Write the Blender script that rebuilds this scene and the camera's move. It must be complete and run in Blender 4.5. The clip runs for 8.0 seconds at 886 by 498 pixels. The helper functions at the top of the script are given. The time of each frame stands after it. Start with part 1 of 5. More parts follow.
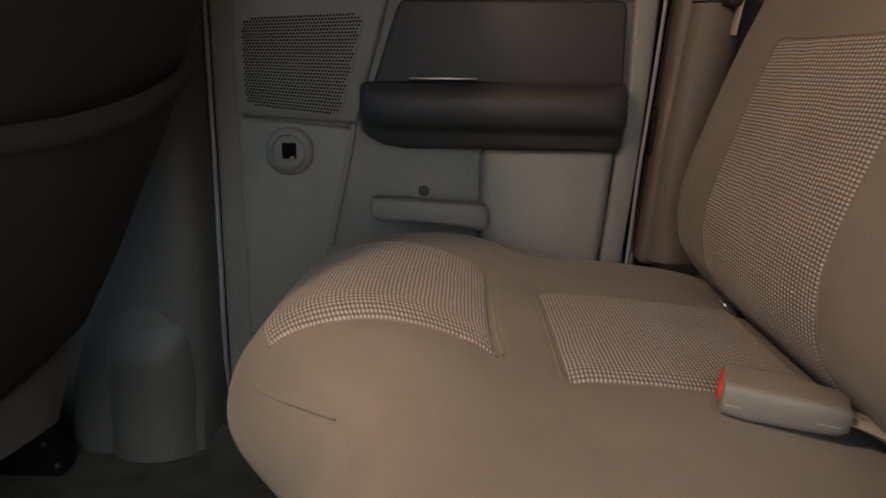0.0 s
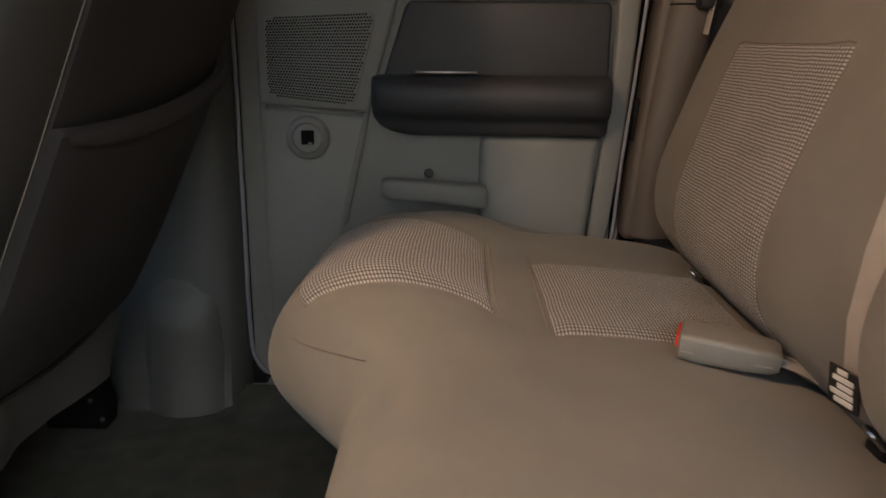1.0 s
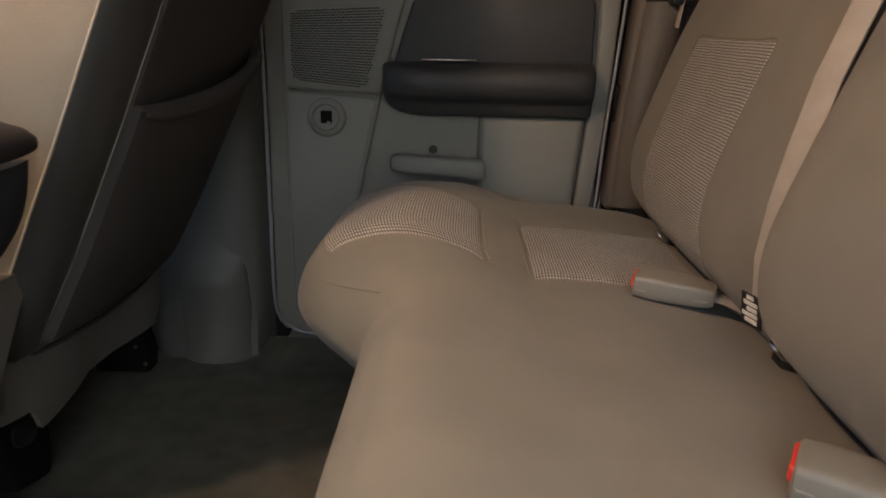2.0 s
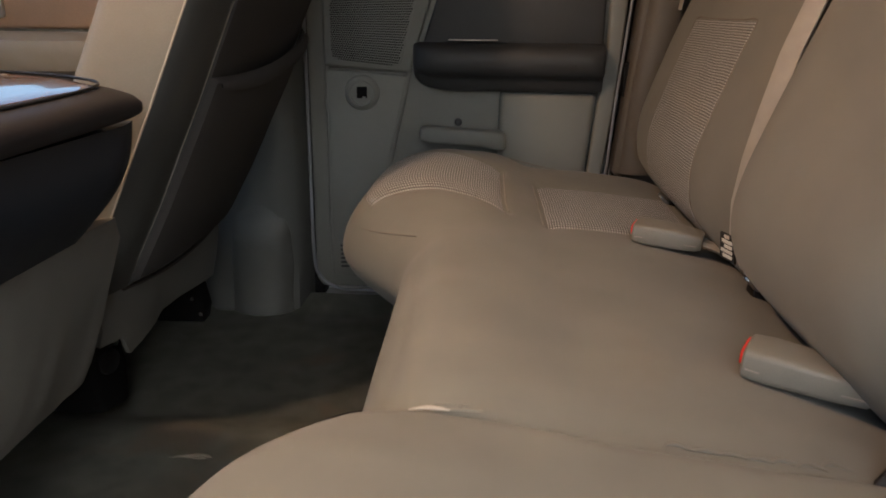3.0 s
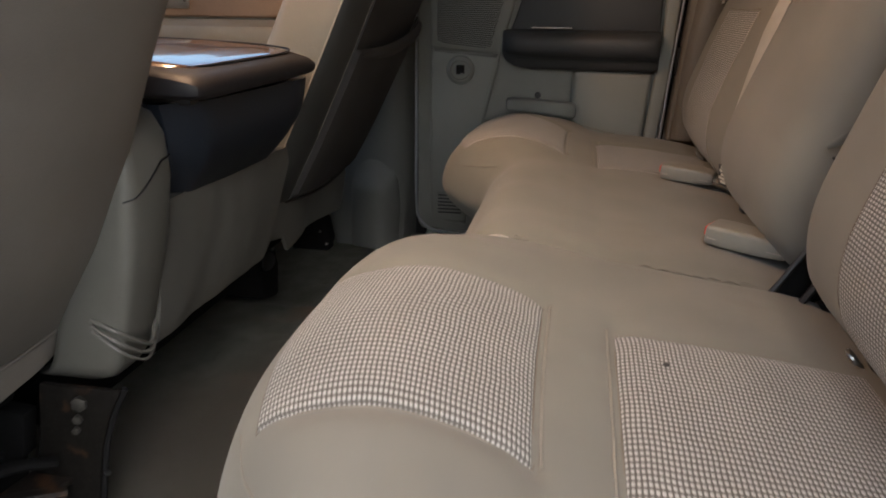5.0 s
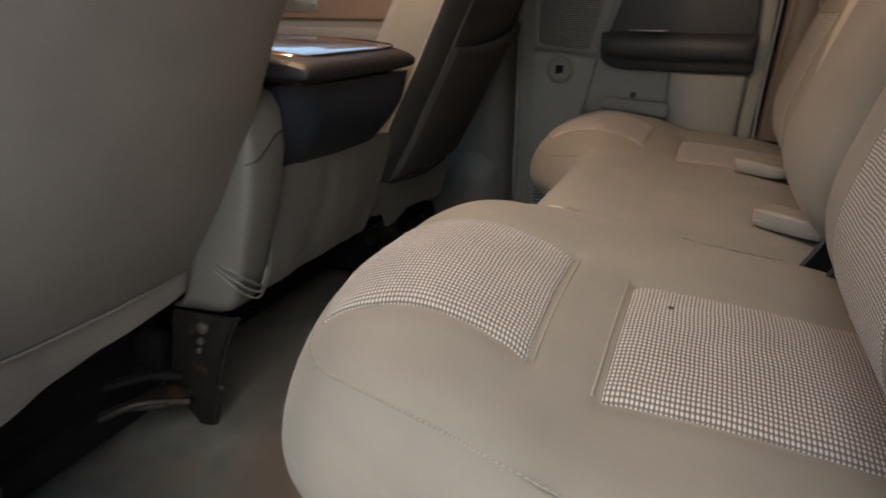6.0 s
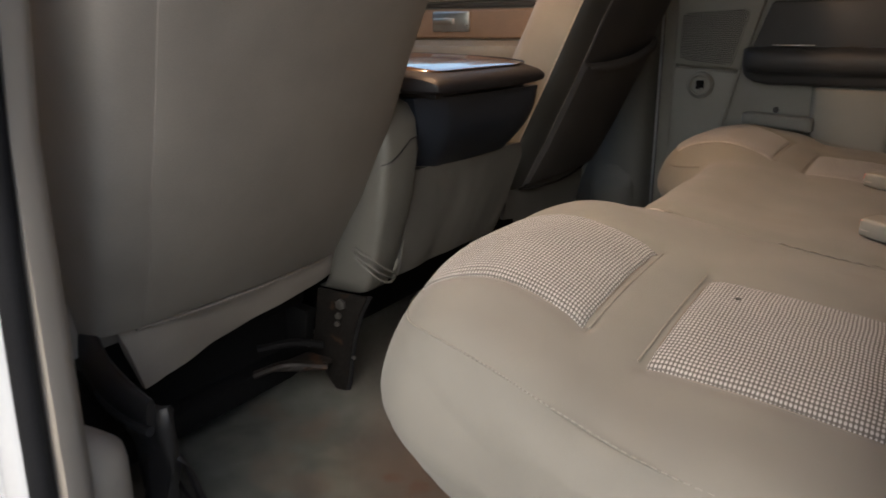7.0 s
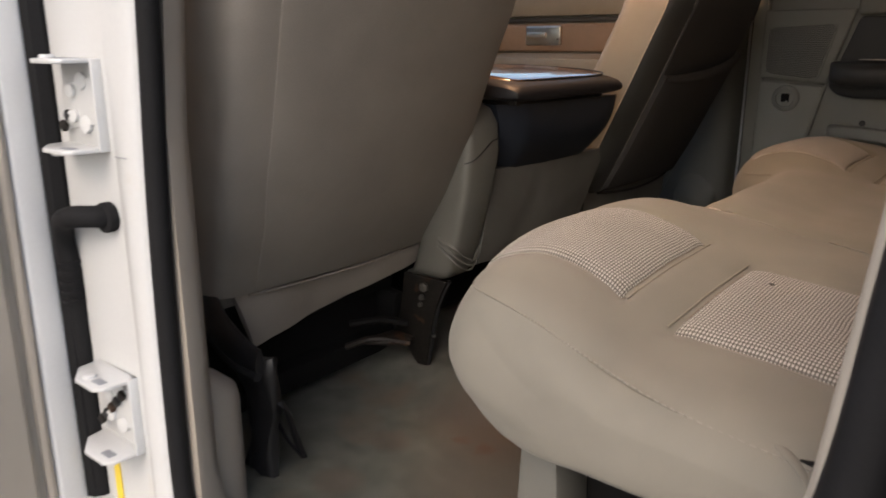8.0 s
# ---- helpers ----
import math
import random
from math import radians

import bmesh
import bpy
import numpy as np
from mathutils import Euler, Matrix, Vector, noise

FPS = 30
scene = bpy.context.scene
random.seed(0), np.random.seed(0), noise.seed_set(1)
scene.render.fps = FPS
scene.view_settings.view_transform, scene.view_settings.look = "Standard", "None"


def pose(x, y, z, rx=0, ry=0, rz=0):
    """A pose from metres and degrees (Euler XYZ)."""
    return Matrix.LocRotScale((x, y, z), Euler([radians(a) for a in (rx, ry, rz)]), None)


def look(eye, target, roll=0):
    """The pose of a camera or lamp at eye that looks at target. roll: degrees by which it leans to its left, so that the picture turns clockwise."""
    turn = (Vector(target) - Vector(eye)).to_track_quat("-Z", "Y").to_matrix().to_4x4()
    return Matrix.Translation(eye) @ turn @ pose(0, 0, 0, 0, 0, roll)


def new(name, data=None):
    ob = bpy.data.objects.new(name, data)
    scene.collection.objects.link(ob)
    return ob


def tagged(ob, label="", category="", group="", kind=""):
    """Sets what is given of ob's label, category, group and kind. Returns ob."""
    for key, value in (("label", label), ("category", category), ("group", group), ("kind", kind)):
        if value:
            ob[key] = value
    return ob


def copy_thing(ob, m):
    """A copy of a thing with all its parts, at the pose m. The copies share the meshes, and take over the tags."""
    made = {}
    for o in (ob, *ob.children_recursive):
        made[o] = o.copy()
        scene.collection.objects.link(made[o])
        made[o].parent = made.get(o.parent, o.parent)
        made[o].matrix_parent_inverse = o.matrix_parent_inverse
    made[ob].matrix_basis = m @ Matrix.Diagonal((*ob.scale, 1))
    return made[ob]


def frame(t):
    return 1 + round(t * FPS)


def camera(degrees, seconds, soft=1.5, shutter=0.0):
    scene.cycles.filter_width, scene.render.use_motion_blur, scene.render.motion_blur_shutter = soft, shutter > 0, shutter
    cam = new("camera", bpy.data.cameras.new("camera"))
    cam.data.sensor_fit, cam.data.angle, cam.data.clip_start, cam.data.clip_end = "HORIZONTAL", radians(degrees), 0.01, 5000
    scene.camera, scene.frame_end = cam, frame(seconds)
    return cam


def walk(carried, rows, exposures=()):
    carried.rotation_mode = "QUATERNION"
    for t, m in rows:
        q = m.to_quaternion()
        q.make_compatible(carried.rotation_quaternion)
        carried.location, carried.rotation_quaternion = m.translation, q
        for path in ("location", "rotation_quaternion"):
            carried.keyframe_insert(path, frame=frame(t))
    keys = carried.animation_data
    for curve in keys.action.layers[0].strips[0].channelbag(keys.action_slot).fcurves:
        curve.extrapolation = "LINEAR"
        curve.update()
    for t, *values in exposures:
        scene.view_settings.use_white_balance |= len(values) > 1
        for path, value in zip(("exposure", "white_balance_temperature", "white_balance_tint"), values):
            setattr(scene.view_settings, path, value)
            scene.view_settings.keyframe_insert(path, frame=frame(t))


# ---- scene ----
cam = camera(60.4, 8.0, soft=1.7, shutter=0.5)
PATH = [
    (0, (0.016, -0.196, 0.562), (-0.016, 1.747, 0.089), 0.5),
    (0.5, (0.003, -0.26, 0.576), (-0.023, 1.675, 0.069), 0.4),
    (1, (0.009, -0.315, 0.587), (-0.016, 1.615, 0.061), 0.5),
    (2.3, (0.019, -0.525, 0.606), (-0.029, 1.389, 0.027), 0.8),
    (2.5, (0.017, -0.555, 0.611), (-0.04, 1.355, 0.021), 0.7),
    (3, (0.014, -0.626, 0.599), (-0.077, 1.279, -0.004), 0.5),
    (3.5, (0.022, -0.707, 0.602), (-0.096, 1.193, -0.012), 0.3),
    (4, (0.036, -0.816, 0.595), (-0.132, 1.082, -0.013), -0.2),
    (4.5, (0.047, -0.912, 0.593), (-0.192, 0.98, -0.009), 0.7),
    (4.7, (0.052, -0.948, 0.596), (-0.22, 0.938, -0.011), 0.6),
    (5.8, (0.135, -1.093, 0.579), (-0.402, 0.736, -0.028), 1.0),
    (6, (0.163, -1.118, 0.584), (-0.464, 0.684, -0.015), 0.7),
    (6.5, (0.218, -1.163, 0.588), (-0.626, 0.556, 0.012), -0.1),
    (7, (0.276, -1.2, 0.588), (-0.736, 0.432, 0.029), -0.3),
    (7.5, (0.316, -1.238, 0.595), (-0.809, 0.324, 0.053), -0.1),
    (8, (0.378, -1.293, 0.587), (-0.844, 0.201, 0.061), -0.1),
]

EXPOSURES = [(0.0, 1.52, 5800, 6.5), (3.0, 1.43, 5900, 6), (4.5, 1.37, 5900, 6.5), (6.5, 1.3, 6200, 8), (7.2, 1.34, 6350, 9), (8.0, 1.25, 6680, 11.5)]
walk(cam, [(t, look(eye, target, roll)) for t, eye, target, roll in PATH], EXPOSURES)

# ---------------------------------------------------------------- light
SUN_EL, SUN_AZ = 42.0, 166.0
world = bpy.data.worlds.new("sky")
scene.world = world
world.use_nodes = True
wn = world.node_tree
sky = wn.nodes.new("ShaderNodeTexSky")
sky.sky_type, sky.sun_disc = "NISHITA", False
sky.sun_elevation, sky.sun_rotation = radians(SUN_EL), radians(SUN_AZ)
sky.air_density, sky.dust_density, sky.ozone_density = 1.0, 3.2, 0.9
wn.nodes["Background"].inputs["Strength"].default_value = 0.15
wn.links.new(sky.outputs["Color"], wn.nodes["Background"].inputs["Color"])
sun = new("sun", bpy.data.lights.new("sun", "SUN"))
sun.data.energy, sun.data.angle, sun.data.color = 0.1, radians(60), (1.0, 0.99, 0.96)
sd = Vector((math.sin(radians(SUN_AZ)) * math.cos(radians(SUN_EL)), math.cos(radians(SUN_AZ)) * math.cos(radians(SUN_EL)), math.sin(radians(SUN_EL))))
sun.matrix_world = look(sd * 10, (0, 0, 0))
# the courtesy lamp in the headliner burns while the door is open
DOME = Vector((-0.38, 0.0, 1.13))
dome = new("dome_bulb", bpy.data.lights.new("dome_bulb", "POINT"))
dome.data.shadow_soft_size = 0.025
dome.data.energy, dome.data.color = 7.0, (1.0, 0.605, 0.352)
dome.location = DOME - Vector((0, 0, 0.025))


# ---------------------------------------------------------------- materials
def mat(name, base, rough=0.6, metal=0.0, var=0.12, scale=30.0, bump=0.15, grain=600.0, stain=None, stain_scale=6.0, stain_at=0.58, coat=0.0, spec=0.5, sheen=0.0, dist=0.001):
    """A surface with colour variation at two scales, fine grain relief and optional stains."""
    m = bpy.data.materials.new(name)
    m.use_nodes = True
    nt = m.node_tree
    n, l = nt.nodes, nt.links
    bsdf = n["Principled BSDF"]
    tc = n.new("ShaderNodeTexCoord")
    big = n.new("ShaderNodeTexNoise")
    big.inputs["Scale"].default_value, big.inputs["Detail"].default_value = scale, 4
    fine = n.new("ShaderNodeTexNoise")
    fine.inputs["Scale"].default_value, fine.inputs["Detail"].default_value = grain, 3
    l.new(tc.outputs["Object"], big.inputs["Vector"])
    l.new(tc.outputs["Object"], fine.inputs["Vector"])
    ramp = n.new("ShaderNodeValToRGB")
    ramp.color_ramp.elements[0].position, ramp.color_ramp.elements[1].position = 0.3, 0.7
    ramp.color_ramp.elements[0].color = (*[c * (1 - var) for c in base], 1)
    ramp.color_ramp.elements[1].color = (*[min(1, c * (1 + var)) for c in base], 1)
    l.new(big.outputs["Fac"], ramp.inputs["Fac"])
    mul = n.new("ShaderNodeMix")
    mul.data_type, mul.blend_type = "RGBA", "MULTIPLY"
    mul.inputs["Factor"].default_value = min(1, var * 2.5)
    l.new(ramp.outputs["Color"], mul.inputs["A"])
    l.new(fine.outputs["Fac"], mul.inputs["B"])
    colour = mul.outputs["Result"]
    if stain:
        sn = n.new("ShaderNodeTexNoise")
        sn.inputs["Scale"].default_value, sn.inputs["Detail"].default_value = stain_scale, 6
        l.new(tc.outputs["Object"], sn.inputs["Vector"])
        sr = n.new("ShaderNodeValToRGB")
        sr.color_ramp.elements[0].position, sr.color_ramp.elements[1].position = stain_at, stain_at + 0.12
        l.new(sn.outputs["Fac"], sr.inputs["Fac"])
        sm = n.new("ShaderNodeMix")
        sm.data_type = "RGBA"
        sm.inputs["B"].default_value = (*stain, 1)
        l.new(sr.outputs["Color"], sm.inputs["Factor"])
        l.new(colour, sm.inputs["A"])
        colour = sm.outputs["Result"]
    l.new(colour, bsdf.inputs["Base Color"])
    rr = n.new("ShaderNodeMapRange")
    rr.inputs["To Min"].default_value, rr.inputs["To Max"].default_value = max(0.02, rough - 0.08), min(1, rough + 0.08)
    l.new(big.outputs["Fac"], rr.inputs["Value"])
    l.new(rr.outputs["Result"], bsdf.inputs["Roughness"])
    bsdf.inputs["Metallic"].default_value = metal
    bsdf.inputs["Coat Weight"].default_value = coat
    bsdf.inputs["Specular IOR Level"].default_value = spec
    bsdf.inputs["Sheen Weight"].default_value = sheen
    if bump:
        b = n.new("ShaderNodeBump")
        b.inputs["Strength"].default_value, b.inputs["Distance"].default_value = bump, dist
        l.new(fine.outputs["Fac"], b.inputs["Height"])
        l.new(b.outputs["Normal"], bsdf.inputs["Normal"])
    return m


def woven(name, ground, thread, pitch_u, pitch_v):
    """Upholstery with rows of pale thread floats on a brown ground, laid out in metres by the mesh's UV map."""
    m = bpy.data.materials.new(name)
    m.use_nodes = True
    nt = m.node_tree
    n, l = nt.nodes, nt.links
    bsdf = n["Principled BSDF"]
    uv = n.new("ShaderNodeUVMap")
    uv.uv_map = "weave"
    sep = n.new("ShaderNodeSeparateXYZ")
    wob = n.new("ShaderNodeTexNoise")
    wob.inputs["Scale"].default_value = 18.0
    l.new(uv.outputs["UV"], wob.inputs["Vector"])
    sub = n.new("ShaderNodeVectorMath")
    sub.operation = "MULTIPLY_ADD"
    sub.inputs[1].default_value = (0.004, 0.004, 0)
    l.new(wob.outputs["Color"], sub.inputs[0])
    l.new(uv.outputs["UV"], sub.inputs[2])
    l.new(sub.outputs["Vector"], sep.inputs["Vector"])

    def wave(out, pitch):
        a = n.new("ShaderNodeMath")
        a.operation = "MULTIPLY"
        a.inputs[1].default_value = 2 * math.pi / pitch
        l.new(out, a.inputs[0])
        s = n.new("ShaderNodeMath")
        s.operation = "SINE"
        l.new(a.outputs[0], s.inputs[0])
        r = n.new("ShaderNodeMapRange")
        r.inputs["From Min"].default_value = -1.0
        l.new(s.outputs[0], r.inputs["Value"])
        return r.outputs["Result"]

    u, v = wave(sep.outputs["X"], pitch_u), wave(sep.outputs["Y"], pitch_v)
    prod = n.new("ShaderNodeMath")
    prod.operation = "MULTIPLY"
    # the floats run on as columns, pinched between the rows
    pinch = n.new("ShaderNodeMath")
    pinch.operation = "MULTIPLY_ADD"
    pinch.inputs[1].default_value, pinch.inputs[2].default_value = 0.92, 0.08
    l.new(v, pinch.inputs[0])
    l.new(u, prod.inputs[0])
    l.new(pinch.outputs[0], prod.inputs[1])
    ramp = n.new("ShaderNodeValToRGB")
    ramp.color_ramp.elements[0].position, ramp.color_ramp.elements[1].position = 0.06, 0.46
    ramp.color_ramp.elements[0].color, ramp.color_ramp.elements[1].color = (*ground, 1), (*thread, 1)
    # loose fibres blur the edge of every float
    tc = n.new("ShaderNodeTexCoord")
    fib = n.new("ShaderNodeTexNoise")
    fib.inputs["Scale"].default_value, fib.inputs["Detail"].default_value = 900.0, 3
    l.new(tc.outputs["Object"], fib.inputs["Vector"])
    fuzz = n.new("ShaderNodeMath")
    fuzz.operation = "MULTIPLY_ADD"
    fuzz.inputs[1].default_value = 0.22
    l.new(fib.outputs["Fac"], fuzz.inputs[0])
    off = n.new("ShaderNodeMath")
    off.inputs[1].default_value = -0.11
    l.new(prod.outputs[0], off.inputs[0])
    l.new(off.outputs[0], fuzz.inputs[2])
    l.new(fuzz.outputs[0], ramp.inputs["Fac"])
    big = n.new("ShaderNodeTexNoise")
    big.inputs["Scale"].default_value, big.inputs["Detail"].default_value = 14.0, 5
    l.new(tc.outputs["Object"], big.inputs["Vector"])
    mr = n.new("ShaderNodeMapRange")
    mr.inputs["To Min"].default_value, mr.inputs["To Max"].default_value = 0.8, 1.12
    l.new(big.outputs["Fac"], mr.inputs["Value"])
    mul = n.new("ShaderNodeMix")
    mul.data_type, mul.blend_type = "RGBA", "MULTIPLY"
    mul.inputs["Factor"].default_value = 1.0
    l.new(ramp.outputs["Color"], mul.inputs["A"])
    l.new(mr.outputs["Result"], mul.inputs["B"])
    l.new(mul.outputs["Result"], bsdf.inputs["Base Color"])
    bsdf.inputs["Roughness"].default_value = 0.9
    bsdf.inputs["Sheen Weight"].default_value = 0.15
    b = n.new("ShaderNodeBump")
    b.inputs["Strength"].default_value, b.inputs["Distance"].default_value = 0.6, 0.0012
    l.new(prod.outputs[0], b.inputs["Height"])
    l.new(b.outputs["Normal"], bsdf.inputs["Normal"])
    return m


def glass(name, tint):
    """Thin tinted car glass: the light passes straight, dimmed, with a slight gloss."""
    m = bpy.data.materials.new(name)
    m.use_nodes = True
    n, l = m.node_tree.nodes, m.node_tree.links
    n.remove(n["Principled BSDF"])
    clear = n.new("ShaderNodeBsdfTransparent")
    clear.inputs["Color"].default_value = (tint * 0.96, tint, tint * 0.98, 1)
    gloss = n.new("ShaderNodeBsdfGlossy")
    gloss.inputs["Roughness"].default_value = 0.03
    fr = n.new("ShaderNodeFresnel")
    fr.inputs["IOR"].default_value = 1.45
    mix = n.new("ShaderNodeMixShader")
    l.new(fr.outputs["Fac"], mix.inputs["Fac"])
    l.new(clear.outputs["BSDF"], mix.inputs[1])
    l.new(gloss.outputs["BSDF"], mix.inputs[2])
    l.new(mix.outputs["Shader"], n["Material Output"].inputs["Surface"])
    return m


def spotted(m, spots, colour):
    """Adds soft-edged spots of one colour at places on the floor: x, y, radius, strength."""
    n, l = m.node_tree.nodes, m.node_tree.links
    bsdf = n["Principled BSDF"]
    base = bsdf.inputs["Base Color"].links[0].from_socket
    tc = n.new("ShaderNodeTexCoord")
    ns = n.new("ShaderNodeTexNoise")
    ns.inputs["Scale"].default_value, ns.inputs["Detail"].default_value = 45.0, 4
    l.new(tc.outputs["Object"], ns.inputs["Vector"])
    warp = n.new("ShaderNodeVectorMath")
    warp.operation = "MULTIPLY_ADD"
    warp.inputs[1].default_value = (0.035, 0.035, 0)
    l.new(ns.outputs["Color"], warp.inputs[0])
    l.new(tc.outputs["Object"], warp.inputs[2])
    for x, y, r, k in spots:
        d = n.new("ShaderNodeVectorMath")
        d.operation = "DISTANCE"
        d.inputs[1].default_value = (x + 0.0175, y + 0.0175, 0)
        l.new(warp.outputs["Vector"], d.inputs[0])
        f = n.new("ShaderNodeMapRange")
        f.interpolation_type = "SMOOTHSTEP"
        f.inputs["From Min"].default_value, f.inputs["From Max"].default_value = r, r * 0.35
        f.inputs["To Max"].default_value = k
        l.new(d.outputs["Value"], f.inputs["Value"])
        mx = n.new("ShaderNodeMix")
        mx.data_type = "RGBA"
        mx.inputs["B"].default_value = (*colour, 1)
        l.new(f.outputs["Result"], mx.inputs["Factor"])
        l.new(base, mx.inputs["A"])
        base = mx.outputs["Result"]
    l.new(base, bsdf.inputs["Base Color"])
    return m


# the first entry is a wide faint brown tint, the others are spills
SPILLS_AND_TINT = [(-0.26, -0.37, 0.17, 0.35), (-0.222, -0.458, 0.024, 0.95), (-0.267, -0.462, 0.022, 0.8), (-0.352, -0.53, 0.045, 0.4), (-0.33, -0.66, 0.05, 0.35)]
# broad areas where the carpet is browner, along the tunnel and bench front
BROWN_AREAS = [(-0.4, -0.14, 0.26, 0.75), (-0.24, -0.34, 0.2, 0.8), (-0.12, -0.52, 0.22, 0.75), (-0.3, 0.08, 0.2, 0.6)]
M = dict(
    cloth=mat("tan_seat_cloth", (0.196, 0.182, 0.15), 0.88, var=0.1, scale=9, bump=0.14, grain=2200, stain=(0.165, 0.143, 0.112), stain_scale=5, stain_at=0.64, sheen=0.1),
    weave=woven("checked_seat_fabric", (0.09, 0.08, 0.067), (0.425, 0.405, 0.374), 0.0036, 0.006),
    vinyl=mat("taupe_vinyl", (0.262, 0.23, 0.195), 0.6, var=0.08, scale=12, bump=0.25, grain=700, stain=(0.2, 0.17, 0.14), stain_scale=3, stain_at=0.62),
    leather=mat("beige_leather", (0.26, 0.24, 0.203), 0.45, var=0.08, scale=12, bump=0.25, grain=500),
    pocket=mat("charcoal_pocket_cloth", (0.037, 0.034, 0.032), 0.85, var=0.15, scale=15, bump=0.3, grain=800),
    trim=mat("grey_beige_trim_plastic", (0.32, 0.287, 0.245), 0.55, var=0.05, scale=10, bump=0.25, grain=900),
    door=mat("slate_grey_door_plastic", (0.2, 0.204, 0.188), 0.55, var=0.06, scale=8, bump=0.3, grain=900),
    # far pillar only: base darkened to carry the shade behind the front seat
    pillar=mat("shaded_pillar_plastic", (0.078, 0.081, 0.074), 0.55, var=0.05, scale=10, bump=0.25, grain=900),
    doordark=mat("dark_slate_door_vinyl", (0.038, 0.04, 0.042), 0.55, var=0.1, scale=12, bump=0.25, grain=700),
    navy=mat("navy_black_vinyl", (0.02, 0.026, 0.038), 0.48, var=0.12, scale=15, bump=0.25, grain=600, spec=0.45),
    # dark brown lid, base lifted to include the orange-brown reflection
    lid=mat("brown_lid_with_reflection", (0.15, 0.085, 0.055), 0.13, var=0.2, scale=12, bump=0.04, grain=300, coat=0.6),
    doorbrown=mat("brown_door_panel", (0.27, 0.19, 0.135), 0.5, var=0.12, scale=12, bump=0.15, grain=400),
    carpet=spotted(spotted(mat("grey_brown_carpet", (0.25, 0.26, 0.213), 0.95, var=0.25, scale=22, bump=1.0, grain=1500, stain=(0.22, 0.178, 0.13), stain_scale=6, stain_at=0.58, sheen=0.15, dist=0.003), BROWN_AREAS, (0.165, 0.134, 0.098)), SPILLS_AND_TINT, (0.17, 0.085, 0.045)),
    black=mat("black_plastic", (0.012, 0.012, 0.013), 0.45, var=0.2, scale=20, bump=0.2, grain=500),
    rubber=mat("black_rubber", (0.011, 0.011, 0.012), 0.8, var=0.2, scale=20, bump=0.2, grain=400, spec=0.2),
    steel=mat("rusty_dark_steel", (0.028, 0.023, 0.019), 0.6, metal=0.4, var=0.3, scale=30, bump=0.3, grain=200, stain=(0.075, 0.038, 0.02), stain_scale=25, stain_at=0.55),
    bright=mat("bright_steel", (0.6, 0.6, 0.58), 0.3, metal=1.0, var=0.1, bump=0.05),
    white=mat("white_body_paint", (0.54, 0.55, 0.55), 0.35, var=0.03, scale=6, bump=0.03, grain=200, stain=(0.5, 0.48, 0.44), stain_scale=14, stain_at=0.66, coat=0.5),
    sealer=mat("grey_seal_rubber", (0.26, 0.275, 0.3), 0.45, var=0.1, scale=20, bump=0.1),
    belt=mat("taupe_belt_webbing", (0.42, 0.385, 0.335), 0.6, var=0.08, scale=40, bump=0.5, grain=1200),
    buckle=mat("taupe_buckle_plastic", (0.225, 0.212, 0.182), 0.45, var=0.06, scale=40, bump=0.15),
    red=mat("red_button_plastic", (0.75, 0.03, 0.02), 0.4, var=0.05, bump=0.05),
    chrome=mat("chrome_strip", (0.55, 0.52, 0.48), 0.32, metal=1.0, var=0.05, bump=0.0),
    thread=mat("pale_stitching", (0.5, 0.45, 0.38), 0.8, var=0.1, bump=0.1),
    stitch=mat("tan_stitching", (0.25, 0.227, 0.187), 0.8, var=0.1, bump=0.1),
    # black steel parts, and blocks that stand for shade in hollows
    void=mat("black_steel_and_shade", (0.008, 0.008, 0.008), 0.9, var=0.2, scale=20, bump=0.2, grain=300, spec=0.15),
    # thread colour, also used for the shadow lines round the fabric panels
    crease=mat("brown_thread_and_edge_shade", (0.19, 0.162, 0.13), 0.85, var=0.1, bump=0.1),
    paper=mat("white_label", (0.7, 0.68, 0.62), 0.6, var=0.05, bump=0.05),
    liner=mat("headliner_cloth", (0.4, 0.37, 0.32), 0.95, var=0.06, bump=0.3),
    ground=mat("grey_concrete", (0.27, 0.265, 0.25), 0.85, var=0.15, scale=2, bump=0.3, grain=60, stain=(0.19, 0.18, 0.17), stain_scale=0.6),
    yellow=mat("yellow_sticker", (0.75, 0.55, 0.05), 0.5, var=0.05, bump=0.0),
    glass=glass("window_glass", 0.95),
    screen=glass("windscreen_glass", 0.95),
    privacy=glass("privacy_glass", 0.15),
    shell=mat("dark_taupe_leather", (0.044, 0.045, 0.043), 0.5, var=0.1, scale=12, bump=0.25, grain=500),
)
M["bolt"] = mat("dull_bolt_steel", (0.1, 0.095, 0.085), 0.5, metal=0.6, var=0.2, scale=60, bump=0.2, grain=300)
M["grimy"] = mat("black_greasy_steel", (0.012, 0.0105, 0.009), 0.8, var=0.35, scale=40, bump=0.5, spec=0.15, grain=250, stain=(0.045, 0.024, 0.013), stain_scale=30, stain_at=0.6)
M["rim"] = mat("black_padded_vinyl", (0.016, 0.0155, 0.018), 0.5, var=0.12, scale=15, bump=0.25, grain=600, spec=0.3)
M["seatback"] = mat("grey_taupe_seat_vinyl", (0.248, 0.222, 0.192), 0.6, var=0.08, scale=12, bump=0.25, grain=700, stain=(0.18, 0.157, 0.132), stain_scale=3, stain_at=0.62)
M["corner"] = mat("brown_corner_trim_plastic", (0.115, 0.096, 0.077), 0.55, var=0.06, scale=8, bump=0.3, grain=900)
M["skirt"] = mat("slack_grey_vinyl", (0.13, 0.128, 0.114), 0.55, var=0.1, scale=10, bump=0.25, grain=700, stain=(0.1, 0.093, 0.08), stain_scale=7)
